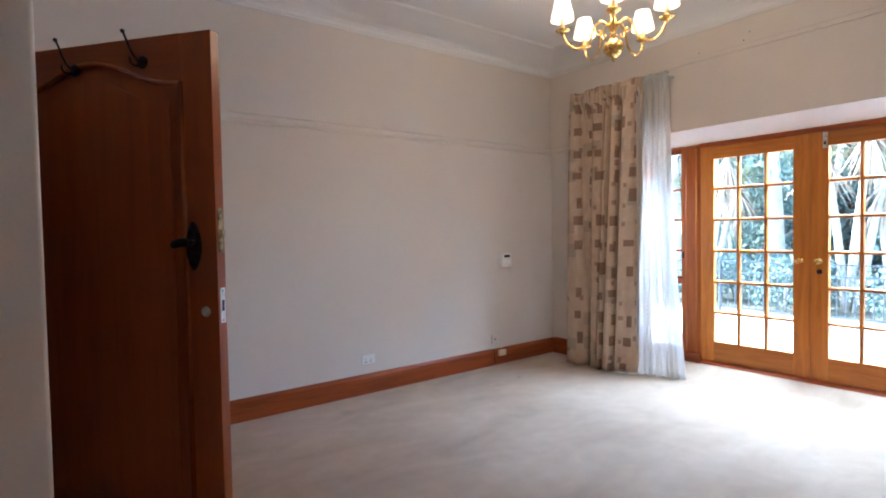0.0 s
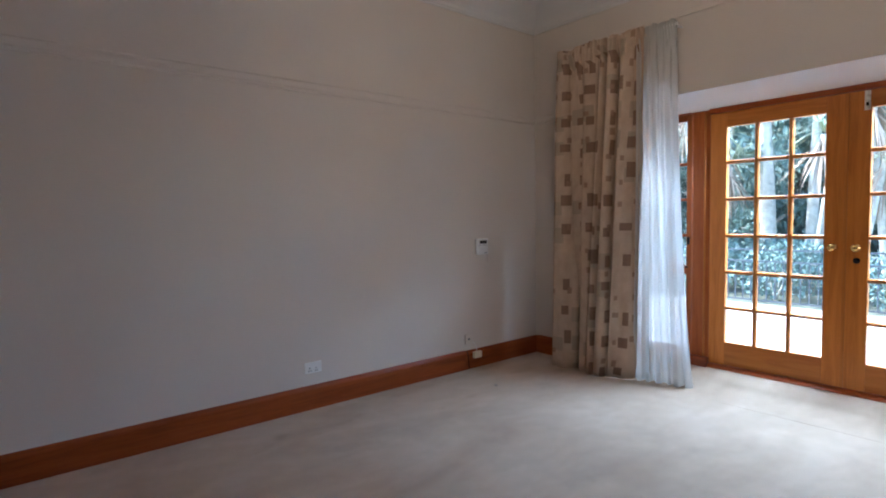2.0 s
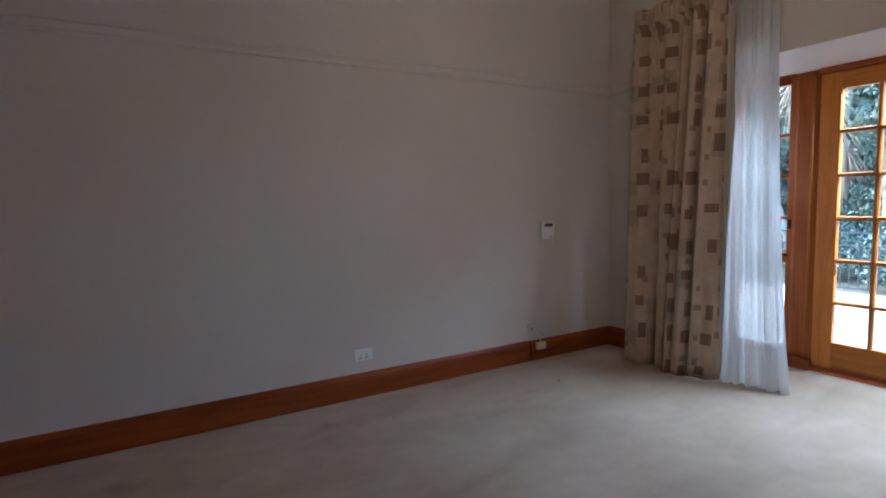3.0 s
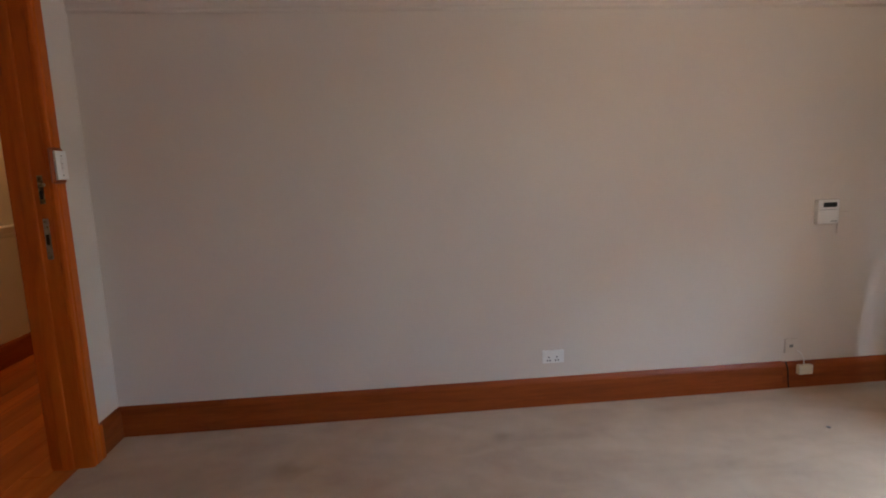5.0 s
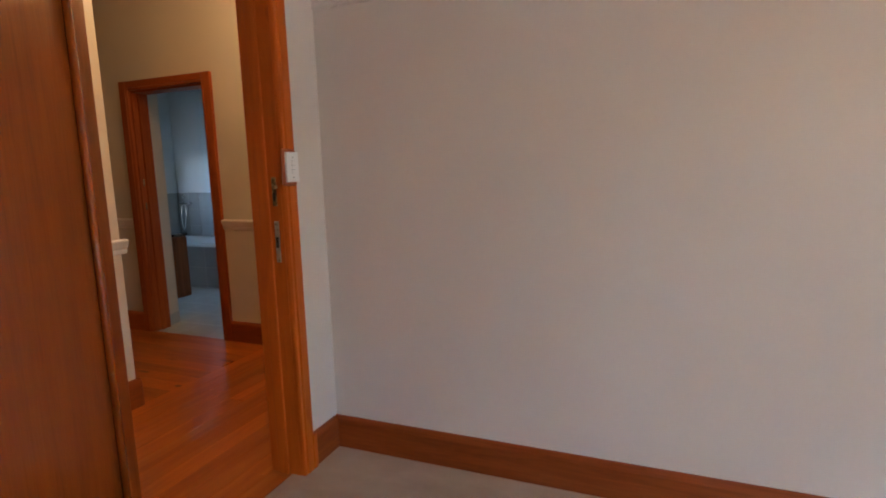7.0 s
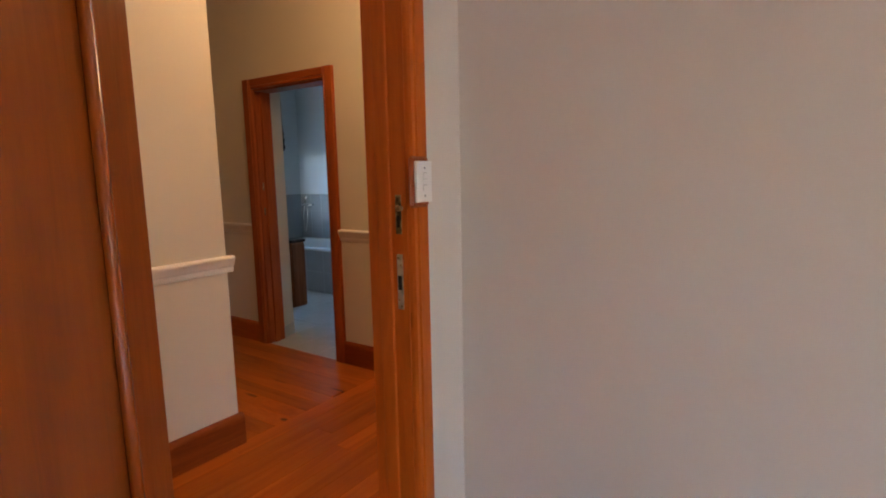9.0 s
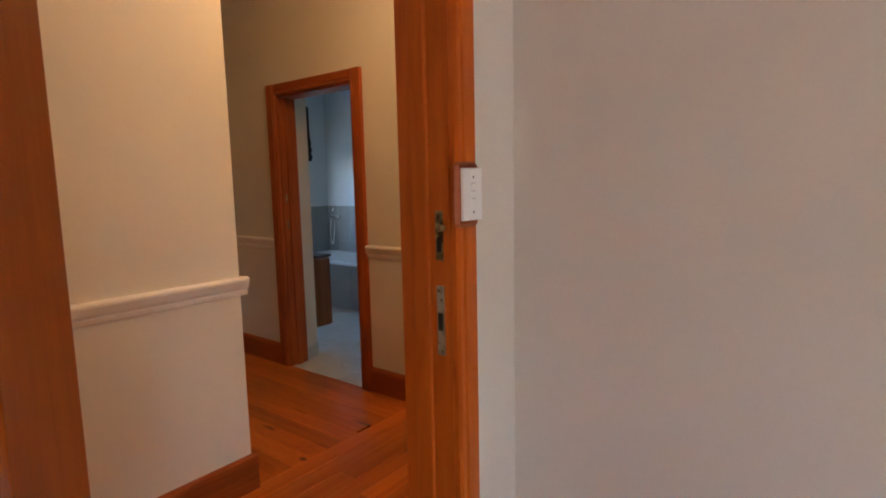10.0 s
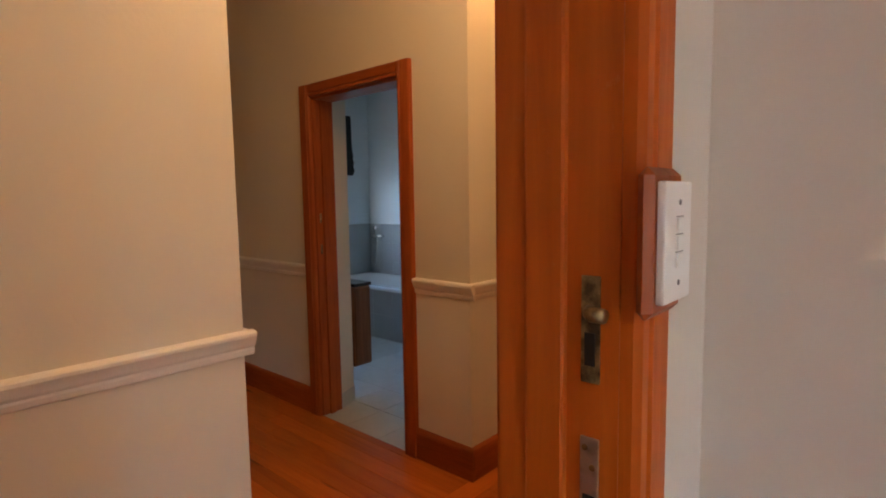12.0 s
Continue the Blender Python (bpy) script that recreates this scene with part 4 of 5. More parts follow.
sw = thing("light_switch", "white light switch on a wooden mounting block", "switch")
part("mounting_block", box(0.024, 0.041, Y1 - 0.027, Y1 + 0.062, 1.287, 1.439, None, 0.008, 1), BATH_CASE, sw, "bevelled varnished wooden block")
pl = part("faceplate", box(0.041, 0.050, Y1 - 0.015, Y1 + 0.062, 1.303, 1.425, None, 0.0025), PLASTIC, sw)
for z in (1.345, 1.363, 1.381):
    part("rocker", box(0.0495, 0.0525, Y1 + 0.016, Y1 + 0.034, z - 0.0075, z + 0.0075, None, 0.001), PLASTIC, pl)
    part("print_bar", box(0.0497, 0.0504, Y1 + 0.014, Y1 + 0.036, z + 0.0083, z + 0.0092), INK, pl)
for z in (1.322, 1.404):
    part("screw", screw(Matrix.Translation((0.0498, Y1 + 0.025, z)) @ pose(0, 0, 0, 0, 90), 0.0032), INK, pl)


# ---------------------------------------------------------------- hall trim
DADO = [(0, 0.912), (0.008, 0.917), (0.012, 0.932), (0.010, 0.939), (0.019, 0.949), (0.026, 0.967), (0.031, 0.979), (0.031, 0.989), (0.024, 0.995), (0, 0.997)]
HB = [(0, 0), (0.022, 0), (0.022, 0.140), (0.018, 0.154), (0.008, 0.166), (0, 0.168)]


def run_y(name, profile, x, sgn, a, b, mat, label):
    setting(name, prism([(x + sgn * u, z) for u, z in profile], a, b, "y"), mat, label)


def run_x(name, profile, y, sgn, a, b, mat, label):
    setting(name, prism([(y + sgn * u, z) for u, z in profile], a, b, "x"), mat, label)


CREAM_RAIL, RED_BOARD = "cream painted dado rail with moulded edge", "varnished red-brown hall skirting board"
run_y("trim_dado_near", DADO, HX, 1, S, -0.01 + 0.031, TRIM, CREAM_RAIL)
run_x("trim_dado_passage", DADO, -0.01, 1, -5.2, HX, TRIM, CREAM_RAIL)
run_x("trim_dado_far", DADO, BY, -1, -5.2, -2.745, TRIM, CREAM_RAIL)
run_x("trim_dado_corner", DADO, BY, -1, -1.755, HX + 0.031, TRIM, CREAM_RAIL)
run_y("trim_dado_hall", DADO, HX, 1, BY, 3.9, TRIM, CREAM_RAIL)
run_y("baseboard_near", HB, HX, 1, S, -0.01 + 0.022, BASE_Y, RED_BOARD)
run_x("baseboard_passage", HB, -0.01, 1, -5.2, HX, BASE_X, RED_BOARD)
run_x("baseboard_far", HB, BY, -1, -5.2, -2.745, BASE_X, RED_BOARD)
run_x("baseboard_corner", HB, BY, -1, -1.755, HX + 0.022, BASE_X, RED_BOARD)
run_y("baseboard_hall", HB, HX, 1, BY, 3.9, BASE_Y, RED_BOARD)

bd = tagged(new("door_frame_bathroom"), "dark red varnished wooden frame of the bathroom doorway", "door frame")
bd["kind"] = "structure"
FL, FR = -2.645, -1.845
part("casing", prism([(x, BY - d) for x, d in casing_profile(FL - 0.098, 1, 0.098, 0.028)], 0, 2.13, "z"), BATH_CASE, bd)
part("casing", prism([(x, BY - d) for x, d in casing_profile(FR + 0.090, -1, 0.090, 0.028)], 0, 2.13, "z"), BATH_CASE, bd)
part("head_casing", prism([(BY - d, z) for z, d in casing_profile(2.13, -1, 0.075, 0.027)], FL + 0.002, FR - 0.002, "x"), CASE_X, bd)
for a, sgn in ((FL, 1), (FR, -1)):
    part("jamb", prism([(a, BY), (a + sgn * 0.012, BY), (a + sgn * 0.012, BY + 0.05), (a + sgn * 0.026, BY + 0.052), (a + sgn * 0.026, BY + 0.09), (a + sgn * 0.012, BY + 0.092), (a + sgn * 0.012, BY + 0.15), (a, BY + 0.15)], 0, 2.058, "z"), BATH_CASE, bd)
part("head_jamb", box(FL + 0.014, FR - 0.014, BY + 0.002, BY + 0.148, 2.040, 2.059), CASE_X, bd)
for z in (1.10, 1.30):
    part("keep", box(FL + 0.0125, FL + 0.0145, BY + 0.024, BY + 0.038, z - 0.03, z + 0.03), OLD_BRASS, bd)

sc = thing("wall_sconce", "polished brass two-arm wall light, lit", "wall light")
part("backplate", moved(lathe([(0.055, 0), (0.055, 0.006), (0.04, 0.014), (0.015, 0.03), (0.0, 0.034)], 20), Matrix.Translation((HX, 1.30, 2.54)) @ pose(0, 0, 0, 0, 90)), BRASS, sc, smooth=True)
for sgn in (-1, 1):
    arm = curve_points([(HX + 0.03, 1.30, 2.54), (HX + 0.06, 1.30 + sgn * 0.06, 2.515), (HX + 0.085, 1.30 + sgn * 0.13, 2.48), (HX + 0.09, 1.30 + sgn * 0.19, 2.485), (HX + 0.09, 1.30 + sgn * 0.215, 2.525)], 6)
    a = part("arm", tube(arm, 0.006, 10), BRASS, sc, smooth=True)
    at = Matrix.Translation(arm[-1])
    part("drip_pan", moved(lathe([(0.0, -0.01), (0.012, 0.0), (0.034, 0.010), (0.030, 0.012), (0.012, 0.010), (0.012, 0.024), (0, 0.024)], 18), at), BRASS, a, smooth=True)
    part("candle_tube", moved(lathe([(0.0125, 0.022), (0.0125, 0.095), (0, 0.096)], 12), at), CREAM, a, smooth=True)
    part("bulb", moved(lathe([(0.0, 0.096), (0.010, 0.098), (0.016, 0.12), (0.012, 0.14), (0.0, 0.165)], 12), at), BULB, a, smooth=True)
# ceiling fitting out of view, added to go with the assumed hall lamp
hl = thing("assumed_hall_ceiling_light", "assumed round ceiling light of the hall, out of view, lit", "ceiling light", at=pose(-0.74, 0.42, H))
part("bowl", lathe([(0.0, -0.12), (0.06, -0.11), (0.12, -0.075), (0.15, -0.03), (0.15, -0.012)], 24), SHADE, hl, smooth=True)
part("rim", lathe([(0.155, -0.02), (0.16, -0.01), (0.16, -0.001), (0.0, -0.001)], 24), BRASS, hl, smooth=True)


# ---------------------------------------------------------------- bathroom
bm = box(-4.95, -4.80, BY + 0.15, 2.35, 0, 2.7)
box(-4.95, -4.80, 3.10, 3.6, 0, 2.7, bm)
box(-4.95, -4.80, 2.35, 3.10, 0, 0.86, bm)
box(-4.95, -4.80, 2.35, 3.10, 2.30, 2.7, bm)
setting("wall_bath_west", bm, BATHWALL, "pale painted bathroom wall with window")
setting("wall_bath_north", box(-4.80, HX - 0.15, 3.45, 3.6, 0, 2.7), BATHWALL, "pale painted bathroom wall")
setting("wall_bath_nib", prism([(-2.645, BY + 0.152), (-2.705, 1.472), (-2.880, 1.590), (-3.2, 1.590), (-3.2, BY + 0.152)], 0, 2.7, "z"), HALL_WALL, "painted wall return inside the bathroom")
setting("baseboard_bath_nib", prism([(-2.638, BY + 0.153), (-2.698, 1.474), (-2.704, 1.4725), (-2.644, BY + 0.153)], 0, 0.10, "z"), FLOORTILE, "tiled skirting")
setting("ceiling_bath", box(-4.95, HX - 0.15, BY + 0.15, 3.6, 2.7, 2.8), CEIL, "white bathroom ceiling")
bw = thing("bathroom_window", "white-framed bathroom window", "window")
for z0, z1 in ((0.86, 0.91), (2.25, 2.30)):
    part("frame", box(-4.93, -4.88, 2.35, 3.10, z0, z1), PLASTIC, bw)
for y0, y1 in ((2.35, 2.40), (3.05, 3.10)):
    part("frame", box(-4.93, -4.88, y0, y1, 0.91, 2.25), PLASTIC, bw)
p = part("pane", box(-4.91, -4.905, 2.40, 3.05, 0.91, 2.25), TINTED, bw)
p.visible_shadow = False
bl = thing("roman_blind", "charcoal fabric blind pulled up in soft folds", "blind")
prof = [(-4.79, 2.36), (-4.765, 2.36), (-4.762, 2.10), (-4.755, 1.98), (-4.735, 1.93), (-4.75, 1.89), (-4.728, 1.85), (-4.745, 1.80), (-4.722, 1.755), (-4.742, 1.715), (-4.76, 1.70), (-4.79, 1.72)]
part("blind_cloth", prism(prof, 2.30, 3.17, "y"), BLIND, bl)
part("head_rail", box(-4.798, -4.77, 2.30, 3.17, 2.362, 2.385, None, 0.003), BLIND, bl)

vt = thing("vanity_unit", "narrow wall-hung brown wooden vanity with dark stone top", "vanity")
part("cabinet_body", box(-3.25, -2.835, 1.595, 1.745, 0.18, 0.775, None, 0.003), VANITY_WOOD, vt)
part("worktop", box(-3.27, -2.815, 1.592, 1.752, 0.778, 0.802, None, 0.004), STONE_TOP, vt, "dark polished stone top")
part("door", box(-2.835, -2.822, 1.600, 1.742, 0.19, 0.765, None, 0.003), VANITY_WOOD, vt)
sp = thing("soap_pump", "dark soap dispenser bottle on the vanity top", "soap dispenser")
part("bottle", moved(lathe([(0.028, 0.0), (0.03, 0.01), (0.03, 0.12), (0.012, 0.14), (0.012, 0.15), (0, 0.15)], 16), Matrix.Translation((-3.08, 1.69, 0.802))), STONE_TOP, sp, smooth=True)
part("pump_head", tube([(-3.08, 1.69, 0.948), (-3.08, 1.69, 0.99), (-3.05, 1.69, 0.992)], 0.006, 8), CHROME, sp, smooth=True)

bt = thing("bathtub", "white bath behind a grey tiled front panel", "bathtub")
tub = bmesh.new()
N = 40
rings = []
for sx, sy, z in ((0.86, 0.37, 0.50), (0.86, 0.37, 0.535), (0.80, 0.31, 0.535), (0.76, 0.28, 0.50), (0.68, 0.22, 0.20), (0.55, 0.15, 0.14)):
    ring = []
    for i in range(N):
        a = 2 * math.pi * i / N
        c, s_ = math.cos(a), math.sin(a)
        e = 0.28 if z > 0.4 else 0.5
        ring.append(tub.verts.new((-3.92 + sx * math.copysign(abs(c) ** e, c), 3.075 + sy * math.copysign(abs(s_) ** e, s_), z)))
    rings.append(ring)
for p_, q_ in zip(rings, rings[1:]):
    for i in range(N):
        tub.faces.new((p_[i], p_[(i + 1) % N], q_[(i + 1) % N], q_[i]))
tub.faces.new(rings[-1])
part("tub", tub, CERAMIC, bt, smooth=True)
panel = part("front_panel", box(-4.79, -3.05, 2.715, 2.74, 0, 0.50), GROUT, bt)
for i in range(6):
    for k in range(2):
        part("tile", box(-4.785 + 0.29 * i, -4.785 + 0.29 * i + 0.285, 2.708, 2.715, 0.005 + 0.248 * k, 0.248 + 0.248 * k), WALLTILE, panel)
mx = thing("shower_mixer", "chrome wall mixer with hand shower above the bath", "shower mixer")
part("mixer_body", tube([(-4.55, 3.436, 0.98), (-4.55, 3.40, 0.98), (-4.64, 3.40, 0.98), (-4.72, 3.40, 0.98), (-4.72, 3.436, 0.98)], 0.016, 10), CHROME, mx, smooth=True)
part("hand_shower", tube([(-4.68, 3.41, 1.02), (-4.63, 3.37, 1.05), (-4.57, 3.33, 1.08), (-4.54, 3.31, 1.085)], [0.009, 0.010, 0.018, 0.024], 10), CHROME, mx, smooth=True)
part("hose", tube(curve_points([(-4.68, 3.41, 1.02), (-4.70, 3.39, 0.8), (-4.66, 3.38, 0.62), (-4.62, 3.39, 0.8), (-4.63, 3.40, 0.97)], 6), 0.007, 8), CHROME, mx, smooth=True)


# ---------------------------------------------------------------- garden
setting("ground", box(4.83, 600, -300, 300, -0.8, -0.34), SOIL, "garden soil and leaf litter")
setting("ground_yard", box(-600, -4.96, -300, 300, -0.8, -0.34), SOIL, "bare ground beyond the bathroom")
setting("patio", box(4.83, 10.2, -7, 9, -0.34, -0.26), PAVING, "pale sunlit paving outside the garden doors")


def iron_fence(x, y0, y1):
    f = thing("balustrade", "thin black iron balustrade at the edge of the paving", "balustrade")
    z0 = -0.26
    for z in (z0 + 0.10, z0 + 0.72, z0 + 0.90):
        part("rail", box(x - 0.012, x + 0.012, y0, y1, z, z + 0.022), IRON, f)
    y = y0
    first = None
    while y <= y1 + 0.001:
        if first is None:
            first = part("baluster", box(x - 0.007, x + 0.007, -0.007, 0.007, z0 + 0.12, z0 + 0.72), IRON, f)
            first.location.y = y
        else:
            o = new("baluster", first.data)
            o.parent = f
            o.location.y = y
        y += 0.115
    y = y0
    while y <= y1:
        part("post", box(x - 0.02, x + 0.02, y + 0.04, y + 0.08, z0, z0 + 0.95), IRON, f)
        y += 1.6
    return f


iron_fence(9.9, -4.0, 8.0)


def leaf_mesh(name, centres, n, size, seed, flat=0.5):
    rnd = random.Random(seed)
    v, f = [], []
    for _ in range(n):
        (cx, cy, cz), (rx, ry, rz) = rnd.choice(centres)
        while True:
            p = Vector((rnd.uniform(-1, 1), rnd.uniform(-1, 1), rnd.uniform(-1, 1)))
            if 0.25 < p.length < 1:
                break
        c = Vector((cx + p.x * rx, cy + p.y * ry, cz + p.z * rz))
        s = size * rnd.uniform(0.6, 1.5)
        m = Euler((rnd.uniform(0, 6.28), rnd.uniform(0, 6.28), rnd.uniform(0, 6.28))).to_matrix()
        k = len(v)
        for a, b in ((-1, 0), (0, -flat), (1, 0), (0, flat)):
            v.append(c + m @ Vector((a * s, b * s, 0.15 * s * abs(a))))
        f.append((k, k + 1, k + 2, k + 3))
    me = bpy.data.meshes.new(name)
    me.from_pydata(v, [], f)
    return me


def tree(x, y, h, spread, seed, leaves=6500, size=0.085, low=0.3, label="dense dark-green garden tree"):
    rnd = random.Random(seed)
    t = thing("tree", label, "tree", "garden trees")
    base = Vector((x, y, -0.36))
    top = base + Vector((rnd.uniform(-0.3, 0.3), rnd.uniform(-0.3, 0.3), h * 0.8))
    bm = tube(curve_points([base, base.lerp(top, 0.4) + Vector((rnd.uniform(-.15, .15), rnd.uniform(-.15, .15), 0)), top], 5), [0.16 - 0.011 * i for i in range(11)], 9)
    centres = []
    for i in range(9):
        a = i * 2.4 + rnd.random()
        zz = h * (low + (0.95 - low) * i / 8)
        s = base + Vector((0, 0, zz * 0.7))
        e = base + Vector((math.cos(a) * spread * rnd.uniform(.4, .9), math.sin(a) * spread * rnd.uniform(.4, .9), zz))
        tube([s, s.lerp(e, 0.5) + Vector((0, 0, 0.1)), e], [0.05, 0.035, 0.012], 6, bm)
        centres.append((tuple(e), (spread * 0.45, spread * 0.45, h * 0.12)))
        centres.append((tuple(e.lerp(s, 0.4)), (spread * 0.4, spread * 0.4, h * 0.10)))
    part("trunk", bm, BARK, t, smooth=True)
    me = leaf_mesh("crown", centres, leaves, size, seed)
    me.materials.append(LEAVES)
    c = new("crown", me)
    c.parent = t
    return t


k = 0
for x, y, h, s in ((15.5, -3.2, 5.2, 1.9), (16.5, -0.6, 6.0, 2.1), (15.2, 1.9, 5.0, 1.9), (16.3, 4.2, 6.2, 2.2), (15.0, 6.6, 5.4, 2.0), (17.5, 8.8, 6.2, 2.3), (19.5, 1.0, 7.0, 2.6), (20.0, 5.6, 7.2, 2.6), (19.6, -3.4, 6.6, 2.4), (20.5, 10.0, 7.0, 2.6)):
    tree(x, y, h, s, 30 + k, low=0.16)
    k += 1
for i in range(13):
    hx, hy = 17.6 + 0.6 * math.sin(i * 2.1), -6.5 + 1.5 * i
    hd = thing("tall_hedge", "dense dark evergreen hedge at the back of the garden", "hedge", "garden hedge")
    hb = bmesh.new()
    for q in range(4):
        tube([(hx + 0.2 * math.cos(q * 1.6), hy + 0.2 * math.sin(q * 1.6), -0.36), (hx + 0.4 * math.cos(q * 1.6), hy + 0.4 * math.sin(q * 1.6), 2.0), (hx + 0.5 * math.cos(q * 1.6), hy + 0.5 * math.sin(q * 1.6), 5.0)], [0.07, 0.05, 0.015], 6, hb)
    part("stem", hb, BARK, hd)
    hm = leaf_mesh("crown", [((hx, hy, 0.9), (0.9, 1.2, 1.3)), ((hx, hy, 2.8), (0.9, 1.2, 1.4)), ((hx, hy, 4.9), (0.8, 1.1, 1.3)), ((hx + 0.5, hy, 3.8), (0.8, 1.2, 2.6))], 4200, 0.13, 300 + i)
    hm.materials.append(LEAVES)
    hc = new("crown", hm)
    hc.parent = hd
k = 0
for x, y in ((11.4, 0.4), (11.8, 2.1), (11.2, 3.6), (11.7, 5.2), (11.4, -1.4), (12.6, 1.2), (12.8, 4.4)):
    b = thing("garden_shrub", "leafy sunlit shrub behind the balustrade", "shrub", "garden shrubs")
    bmst = bmesh.new()
    for i in range(5):
        tube([(x, y, -0.36), (x + 0.12 * math.cos(i * 1.3), y + 0.12 * math.sin(i * 1.3), 0.0), (x + 0.35 * math.cos(i * 1.3), y + 0.35 * math.sin(i * 1.3), 0.45)], [0.02, 0.015, 0.006], 5, bmst)
    part("stem", bmst, BARK, b)
    me = leaf_mesh("crown", [((x, y, 0.15), (0.75, 0.85, 0.5)), ((x + 0.2, y - 0.3, 0.4), (0.5, 0.6, 0.35))], 2600, 0.034, 60 + k)
    me.materials.append(LEAVES)
    c = new("crown", me)
    c.parent = b
    k += 1


def palm(x, y, heads, seed):
    rnd = random.Random(seed)
    p = thing("cabbage_palm", "many-stemmed palm with strap leaves and hanging dry leaves", "palm", "garden palms")
    for hx, hy, hz in heads:
        base, top = Vector((x + rnd.uniform(-.12, .12), y + rnd.uniform(-.12, .12), -0.36)), Vector((hx, hy, hz))
        mid = base.lerp(top, 0.5) + Vector((0, 0, 0.15))
        part("trunk", tube(curve_points([base, mid, top], 6), [0.085 - 0.003 * i for i in range(13)], 9), BARK, p, smooth=True)
        for dry, mat, name in ((False, FROND, "fronds"), (True, DRY, "dry_leaves")):
            v, f = [], []
            for i in range(90 if not dry else 70):
                a = rnd.uniform(0, 6.28)
                el = rnd.uniform(-0.1, 1.35) if not dry else rnd.uniform(-1.45, -0.5)
                ln, w = rnd.uniform(0.6, 1.05), rnd.uniform(0.009, 0.018)
                d = Vector((math.cos(a) * math.cos(el), math.sin(a) * math.cos(el), math.sin(el)))
                side = d.cross(Vector((0, 0, 1))).normalized()
                o = top + Vector((0, 0, -0.25 * rnd.random() if dry else 0.05))
                pts = []
                for s in range(5):
                    q = s / 4
                    pts.append((o + d * ln * q + Vector((0, 0, -0.45 * ln * q * q * (0.4 if dry else 1))), w * (1 - q) ** 0.6 * (0.6 + q)))
                b0 = len(v)
                for c, ww in pts:
                    v += [c - side * ww, c + side * ww + Vector((0, 0, 0.004))]
                for s in range(4):
                    f.append((b0 + 2 * s, b0 + 2 * s + 1, b0 + 2 * s + 3, b0 + 2 * s + 2))
            me = bpy.data.meshes.new(name)
            me.from_pydata(v, [], f)
            me.materials.append(mat)
            ob = new(name, me)
            ob.parent = p
    return p


palm(12.2, 2.2, ((11.6, 1.5, 2.75), (12.4, 2.6, 3.5), (11.9, 3.1, 2.3), (12.6, 1.7, 2.2)), 5)
palm(12.0, -0.5, ((11.6, -0.9, 3.0), (12.0, -0.1, 2.6), (12.4, -0.9, 2.1)), 6)
palm(12.8, 4.4, ((12.3, 4.0, 2.6), (13.0, 4.8, 3.2)), 7)


def gum(x, y, r, lean, seed):
    g = thing("pale_tree", "pale smooth-barked tree trunk rising past the doors", "tree", "pale garden trunks")
    bm = tube(curve_points([(x, y, -0.36), (x + 0.05, y + lean * 0.3, 2.0), (x, y + lean * 0.7, 4.5), (x + 0.2, y + lean, 7.5)], 5), [r * (1 - 0.04 * i) for i in range(16)], 12)
    part("trunk", bm, BARK, g, smooth=True)
    bm = tube([(x, y + lean * 0.5, 3.2), (x - 0.3, y + lean * 0.5 - 0.6, 4.6), (x - 0.4, y + lean * 0.5 - 1.0, 6.0)], [r * 0.5, r * 0.35, r * 0.15], 8)
    part("limb", bm, BARK, g, smooth=True)
    me = leaf_mesh("crown", [((x, y + lean, 7.2), (1.6, 1.6, 0.9)), ((x - 0.4, y - 0.6, 6.2), (1.2, 1.2, 0.7))], 1500, 0.10, seed, 0.25)
    me.materials.append(LEAVES)
    c = new("crown", me)
    c.parent = g


gum(13.2, 1.15, 0.17, 0.3, 81)
gum(13.6, 0.55, 0.12, -0.2, 82)
gum(13.0, 3.3, 0.13, 0.4, 83)
gum(12.7, 0.25, 0.07, -0.9, 84)
gum(12.5, 1.75, 0.06, 1.0, 85)
gum(13.3, 2.35, 0.08, -0.7, 86)
gum(12.9, -0.9, 0.08, 0.8, 87)

wb = thing("wheelie_bin", "blue plastic wheeled bin standing on the paving", "bin")
bx, by, bz = 9.1, -2.05, -0.26
part("bin_body", prism([(bx - 0.20, bz + 0.06), (bx - 0.27, bz + 0.92), (bx + 0.27, bz + 0.92), (bx + 0.20, bz + 0.06)], by - 0.26, by + 0.26, "y"), BLUE, wb)
part("lid", prism([(bx - 0.30, bz + 0.922), (bx - 0.30, bz + 0.95), (bx, bz + 1.0), (bx + 0.30, bz + 0.96), (bx + 0.30, bz + 0.922)], by - 0.29, by + 0.29, "y"), BLUE, wb)
part("handle", tube([(bx + 0.33, by - 0.22, bz + 0.93), (bx + 0.33, by + 0.22, bz + 0.93)], 0.014, 8), BLUE, wb)
for s_ in (-1, 1):
    part("wheel", moved(lathe([(0.10, -0.025), (0.10, 0.025), (0, 0.025)], 18), Matrix.Translation((bx + 0.18, by + s_ * 0.27, bz + 0.10)) @ pose(0, 0, 0, 90)), IRON, wb)
part("foot", box(bx - 0.21, bx - 0.15, by - 0.2, by + 0.2, bz, bz + 0.07), BLUE, wb)


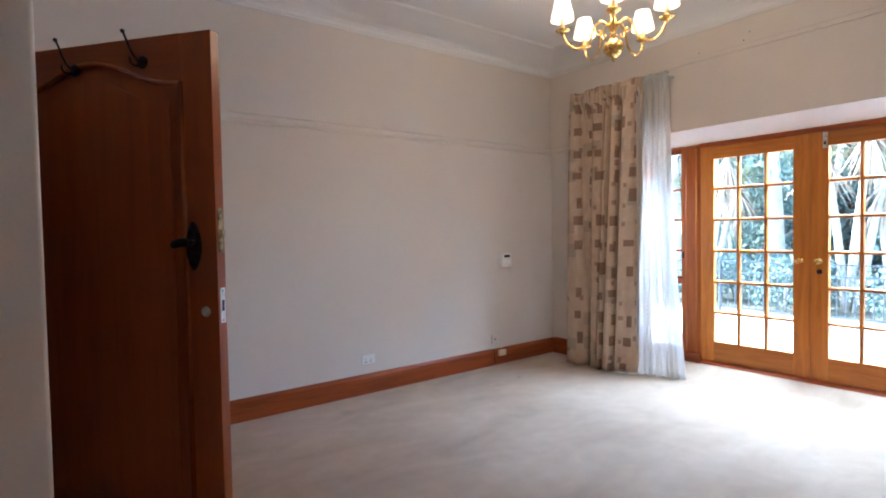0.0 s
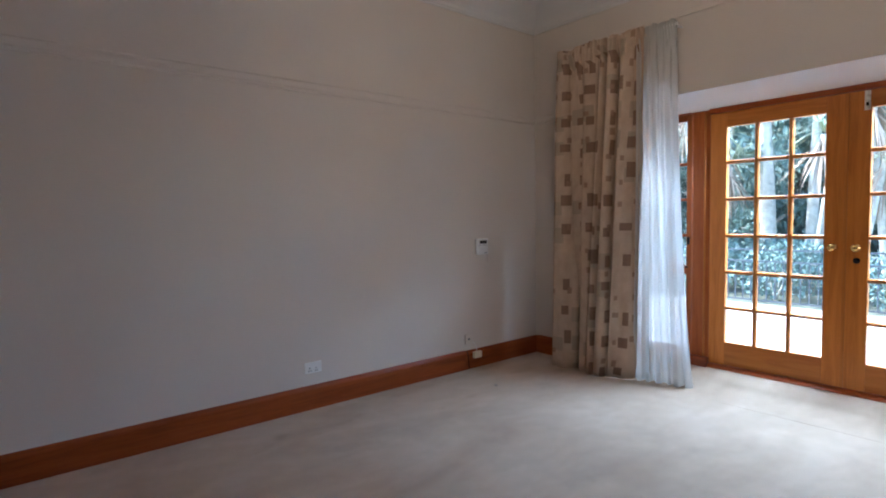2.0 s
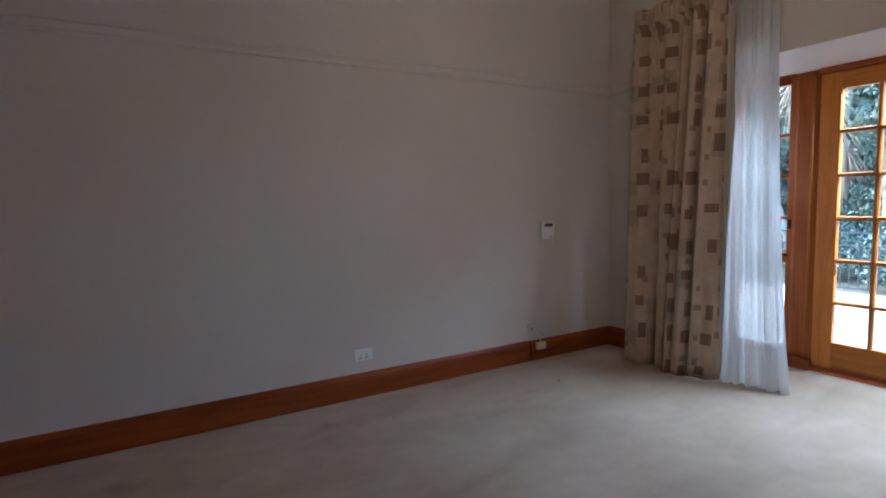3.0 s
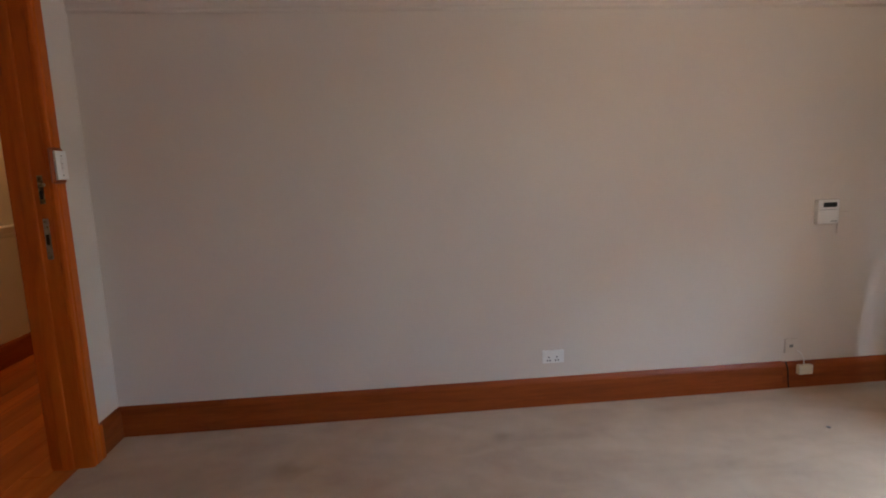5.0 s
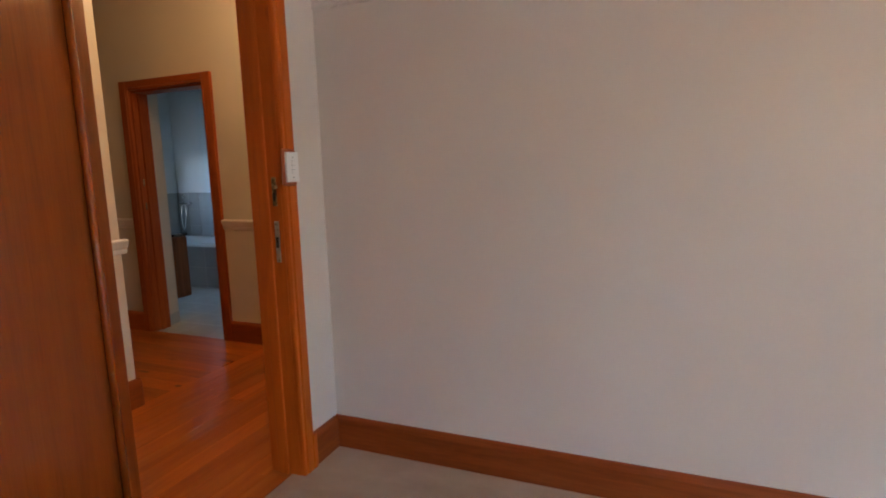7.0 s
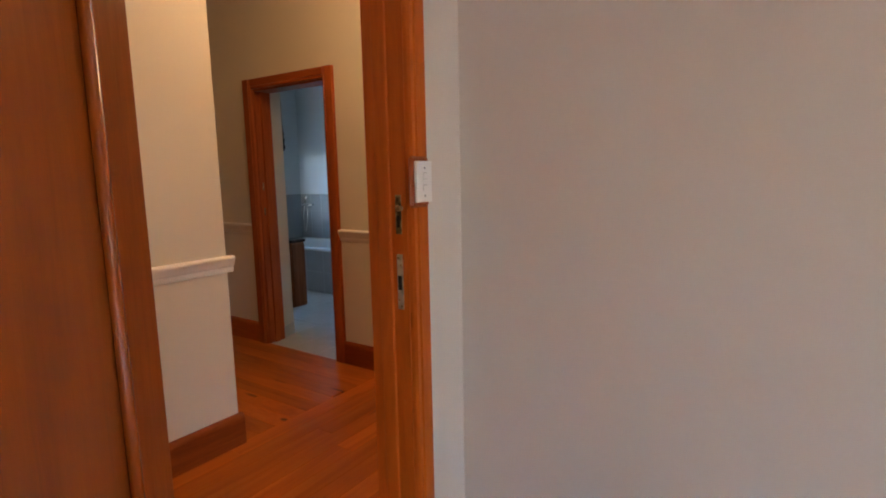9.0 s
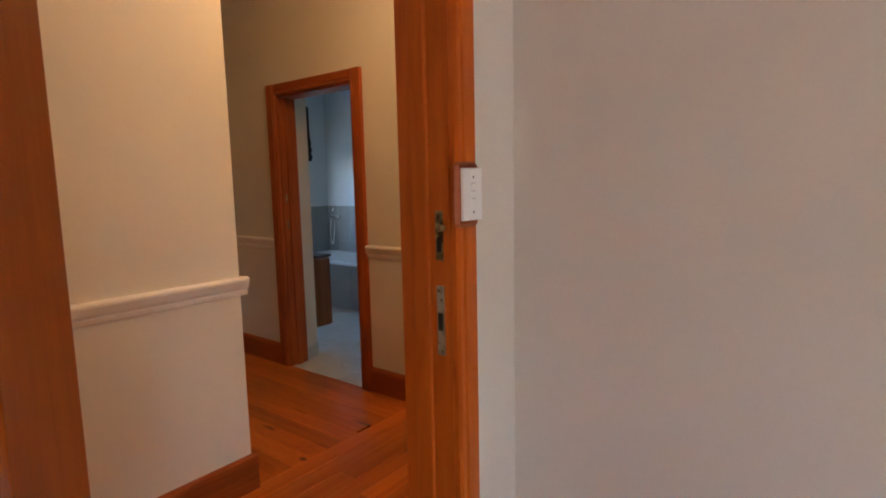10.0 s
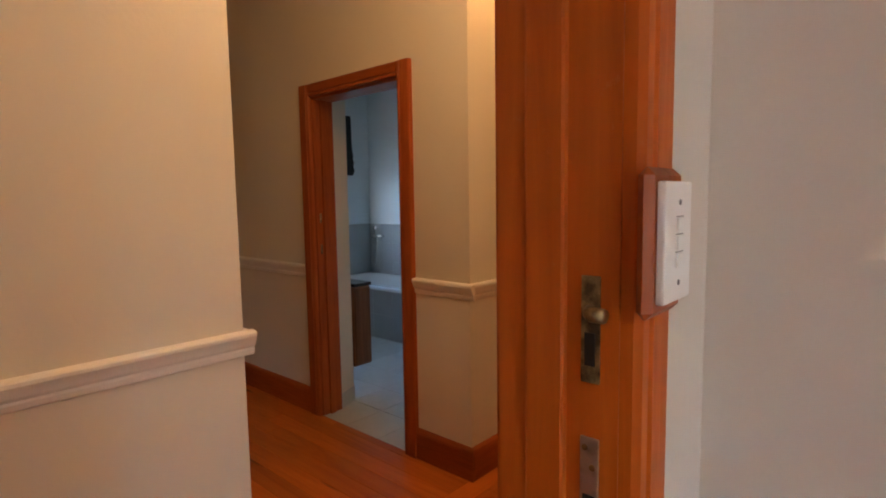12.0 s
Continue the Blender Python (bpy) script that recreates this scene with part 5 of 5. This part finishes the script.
# ---------------------------------------------------------------- floors of boards and tiles
def boards(name, label, x0, x1, y0, y1, along, width, mat, seed):
    rnd = random.Random(seed)
    bed = setting(name, box(x0, x1, y0, y1, -0.12, -0.012), DARK, label)
    bed["category"] = "floor"
    meshes = []
    for i in range(4):
        ln = 1.0
        bm = box(0, ln, 0, width - 0.0012, -0.012, 0.0, None, 0.0011, 1) if along == "x" else box(0, width - 0.0012, 0, ln, -0.012, 0.0, None, 0.0011, 1)
        me = bpy.data.meshes.new("plank")
        bm.to_mesh(me)
        bm.free()
        me.materials.append(mat)
        meshes.append(me)
    a, b = (y0, y1) if along == "x" else (x0, x1)
    lo, hi = (x0, x1) if along == "x" else (y0, y1)
    k = a
    while k < b - 0.01:
        w = min(1.0, (b - k) / width)
        s = lo - rnd.uniform(0, 1.6)
        while s < hi:
            e = s + rnd.uniform(1.6, 2.8)
            u, v = max(s, lo), min(e, hi)
            if v - u > 0.02:
                o = new("plank", rnd.choice(meshes))
                o.parent = bed
                o.location = (u, k, 0) if along == "x" else (k, u, 0)
                o.scale = (v - u - 0.001, w, 1) if along == "x" else (w, v - u - 0.001, 1)
            s = e
        k += width
    return bed


boards("floor_hall", "varnished orange pine floorboards of the hall", HX, -0.045, S, 3.9, "y", 0.112, PLANK_Y, 3)
boards("floor_passage", "varnished orange pine floorboards of the passage", -5.2, HX, -0.01, BY, "x", 0.112, PLANK_X, 4)
bed = setting("floor_bath", box(-4.8, HX - 0.15, BY, 3.45, -0.12, -0.004), GROUT, "pale tiled bathroom floor")
tile_me = None
for i in range(11):
    for j in range(8):
        x, y = -4.8 + 0.3 * i, BY + 0.002 + 0.3 * j
        w, h = min(0.296, HX - 0.152 - x), min(0.296, 3.45 - y)
        if w < 0.03 or h < 0.03:
            continue
        if w > 0.29 and h > 0.29:
            if tile_me is None:
                ob = part("tile", box(0, 0.296, 0, 0.296, -0.004, 0.0, None, 0.0012, 1), FLOORTILE, bed)
                tile_me = ob.data
            else:
                ob = new("tile", tile_me)
                ob.parent = bed
            ob.location = (x, y, 0)
        else:
            part("tile", box(x, x + w, y, y + h, -0.004, 0), FLOORTILE, bed)
wt = setting("wall_tiles_bath", box(-4.795, -3.0, 3.443, 3.448, 0.0, 1.125), GROUT, "grey glazed wall tiles above the bath")
for i in range(9):
    for k in range(5):
        if 0.225 * k + 0.221 < 0.5:
            continue
        part("tile", box(-4.793 + 0.2 * i, -4.793 + 0.2 * i + 0.197, 3.436, 3.443, 0.225 * k, 0.225 * k + 0.222, None, 0.001, 1), WALLTILE, wt)
wt = setting("wall_tiles_bath_west", box(-4.798, -4.793, 3.105, 3.436, 0.0, 1.125), GROUT, "grey glazed wall tiles above the bath")
for k in range(2, 5):
    part("tile", box(-4.793, -4.786, 3.108, 3.434, 0.225 * k, 0.225 * k + 0.222, None, 0.001, 1), WALLTILE, wt)
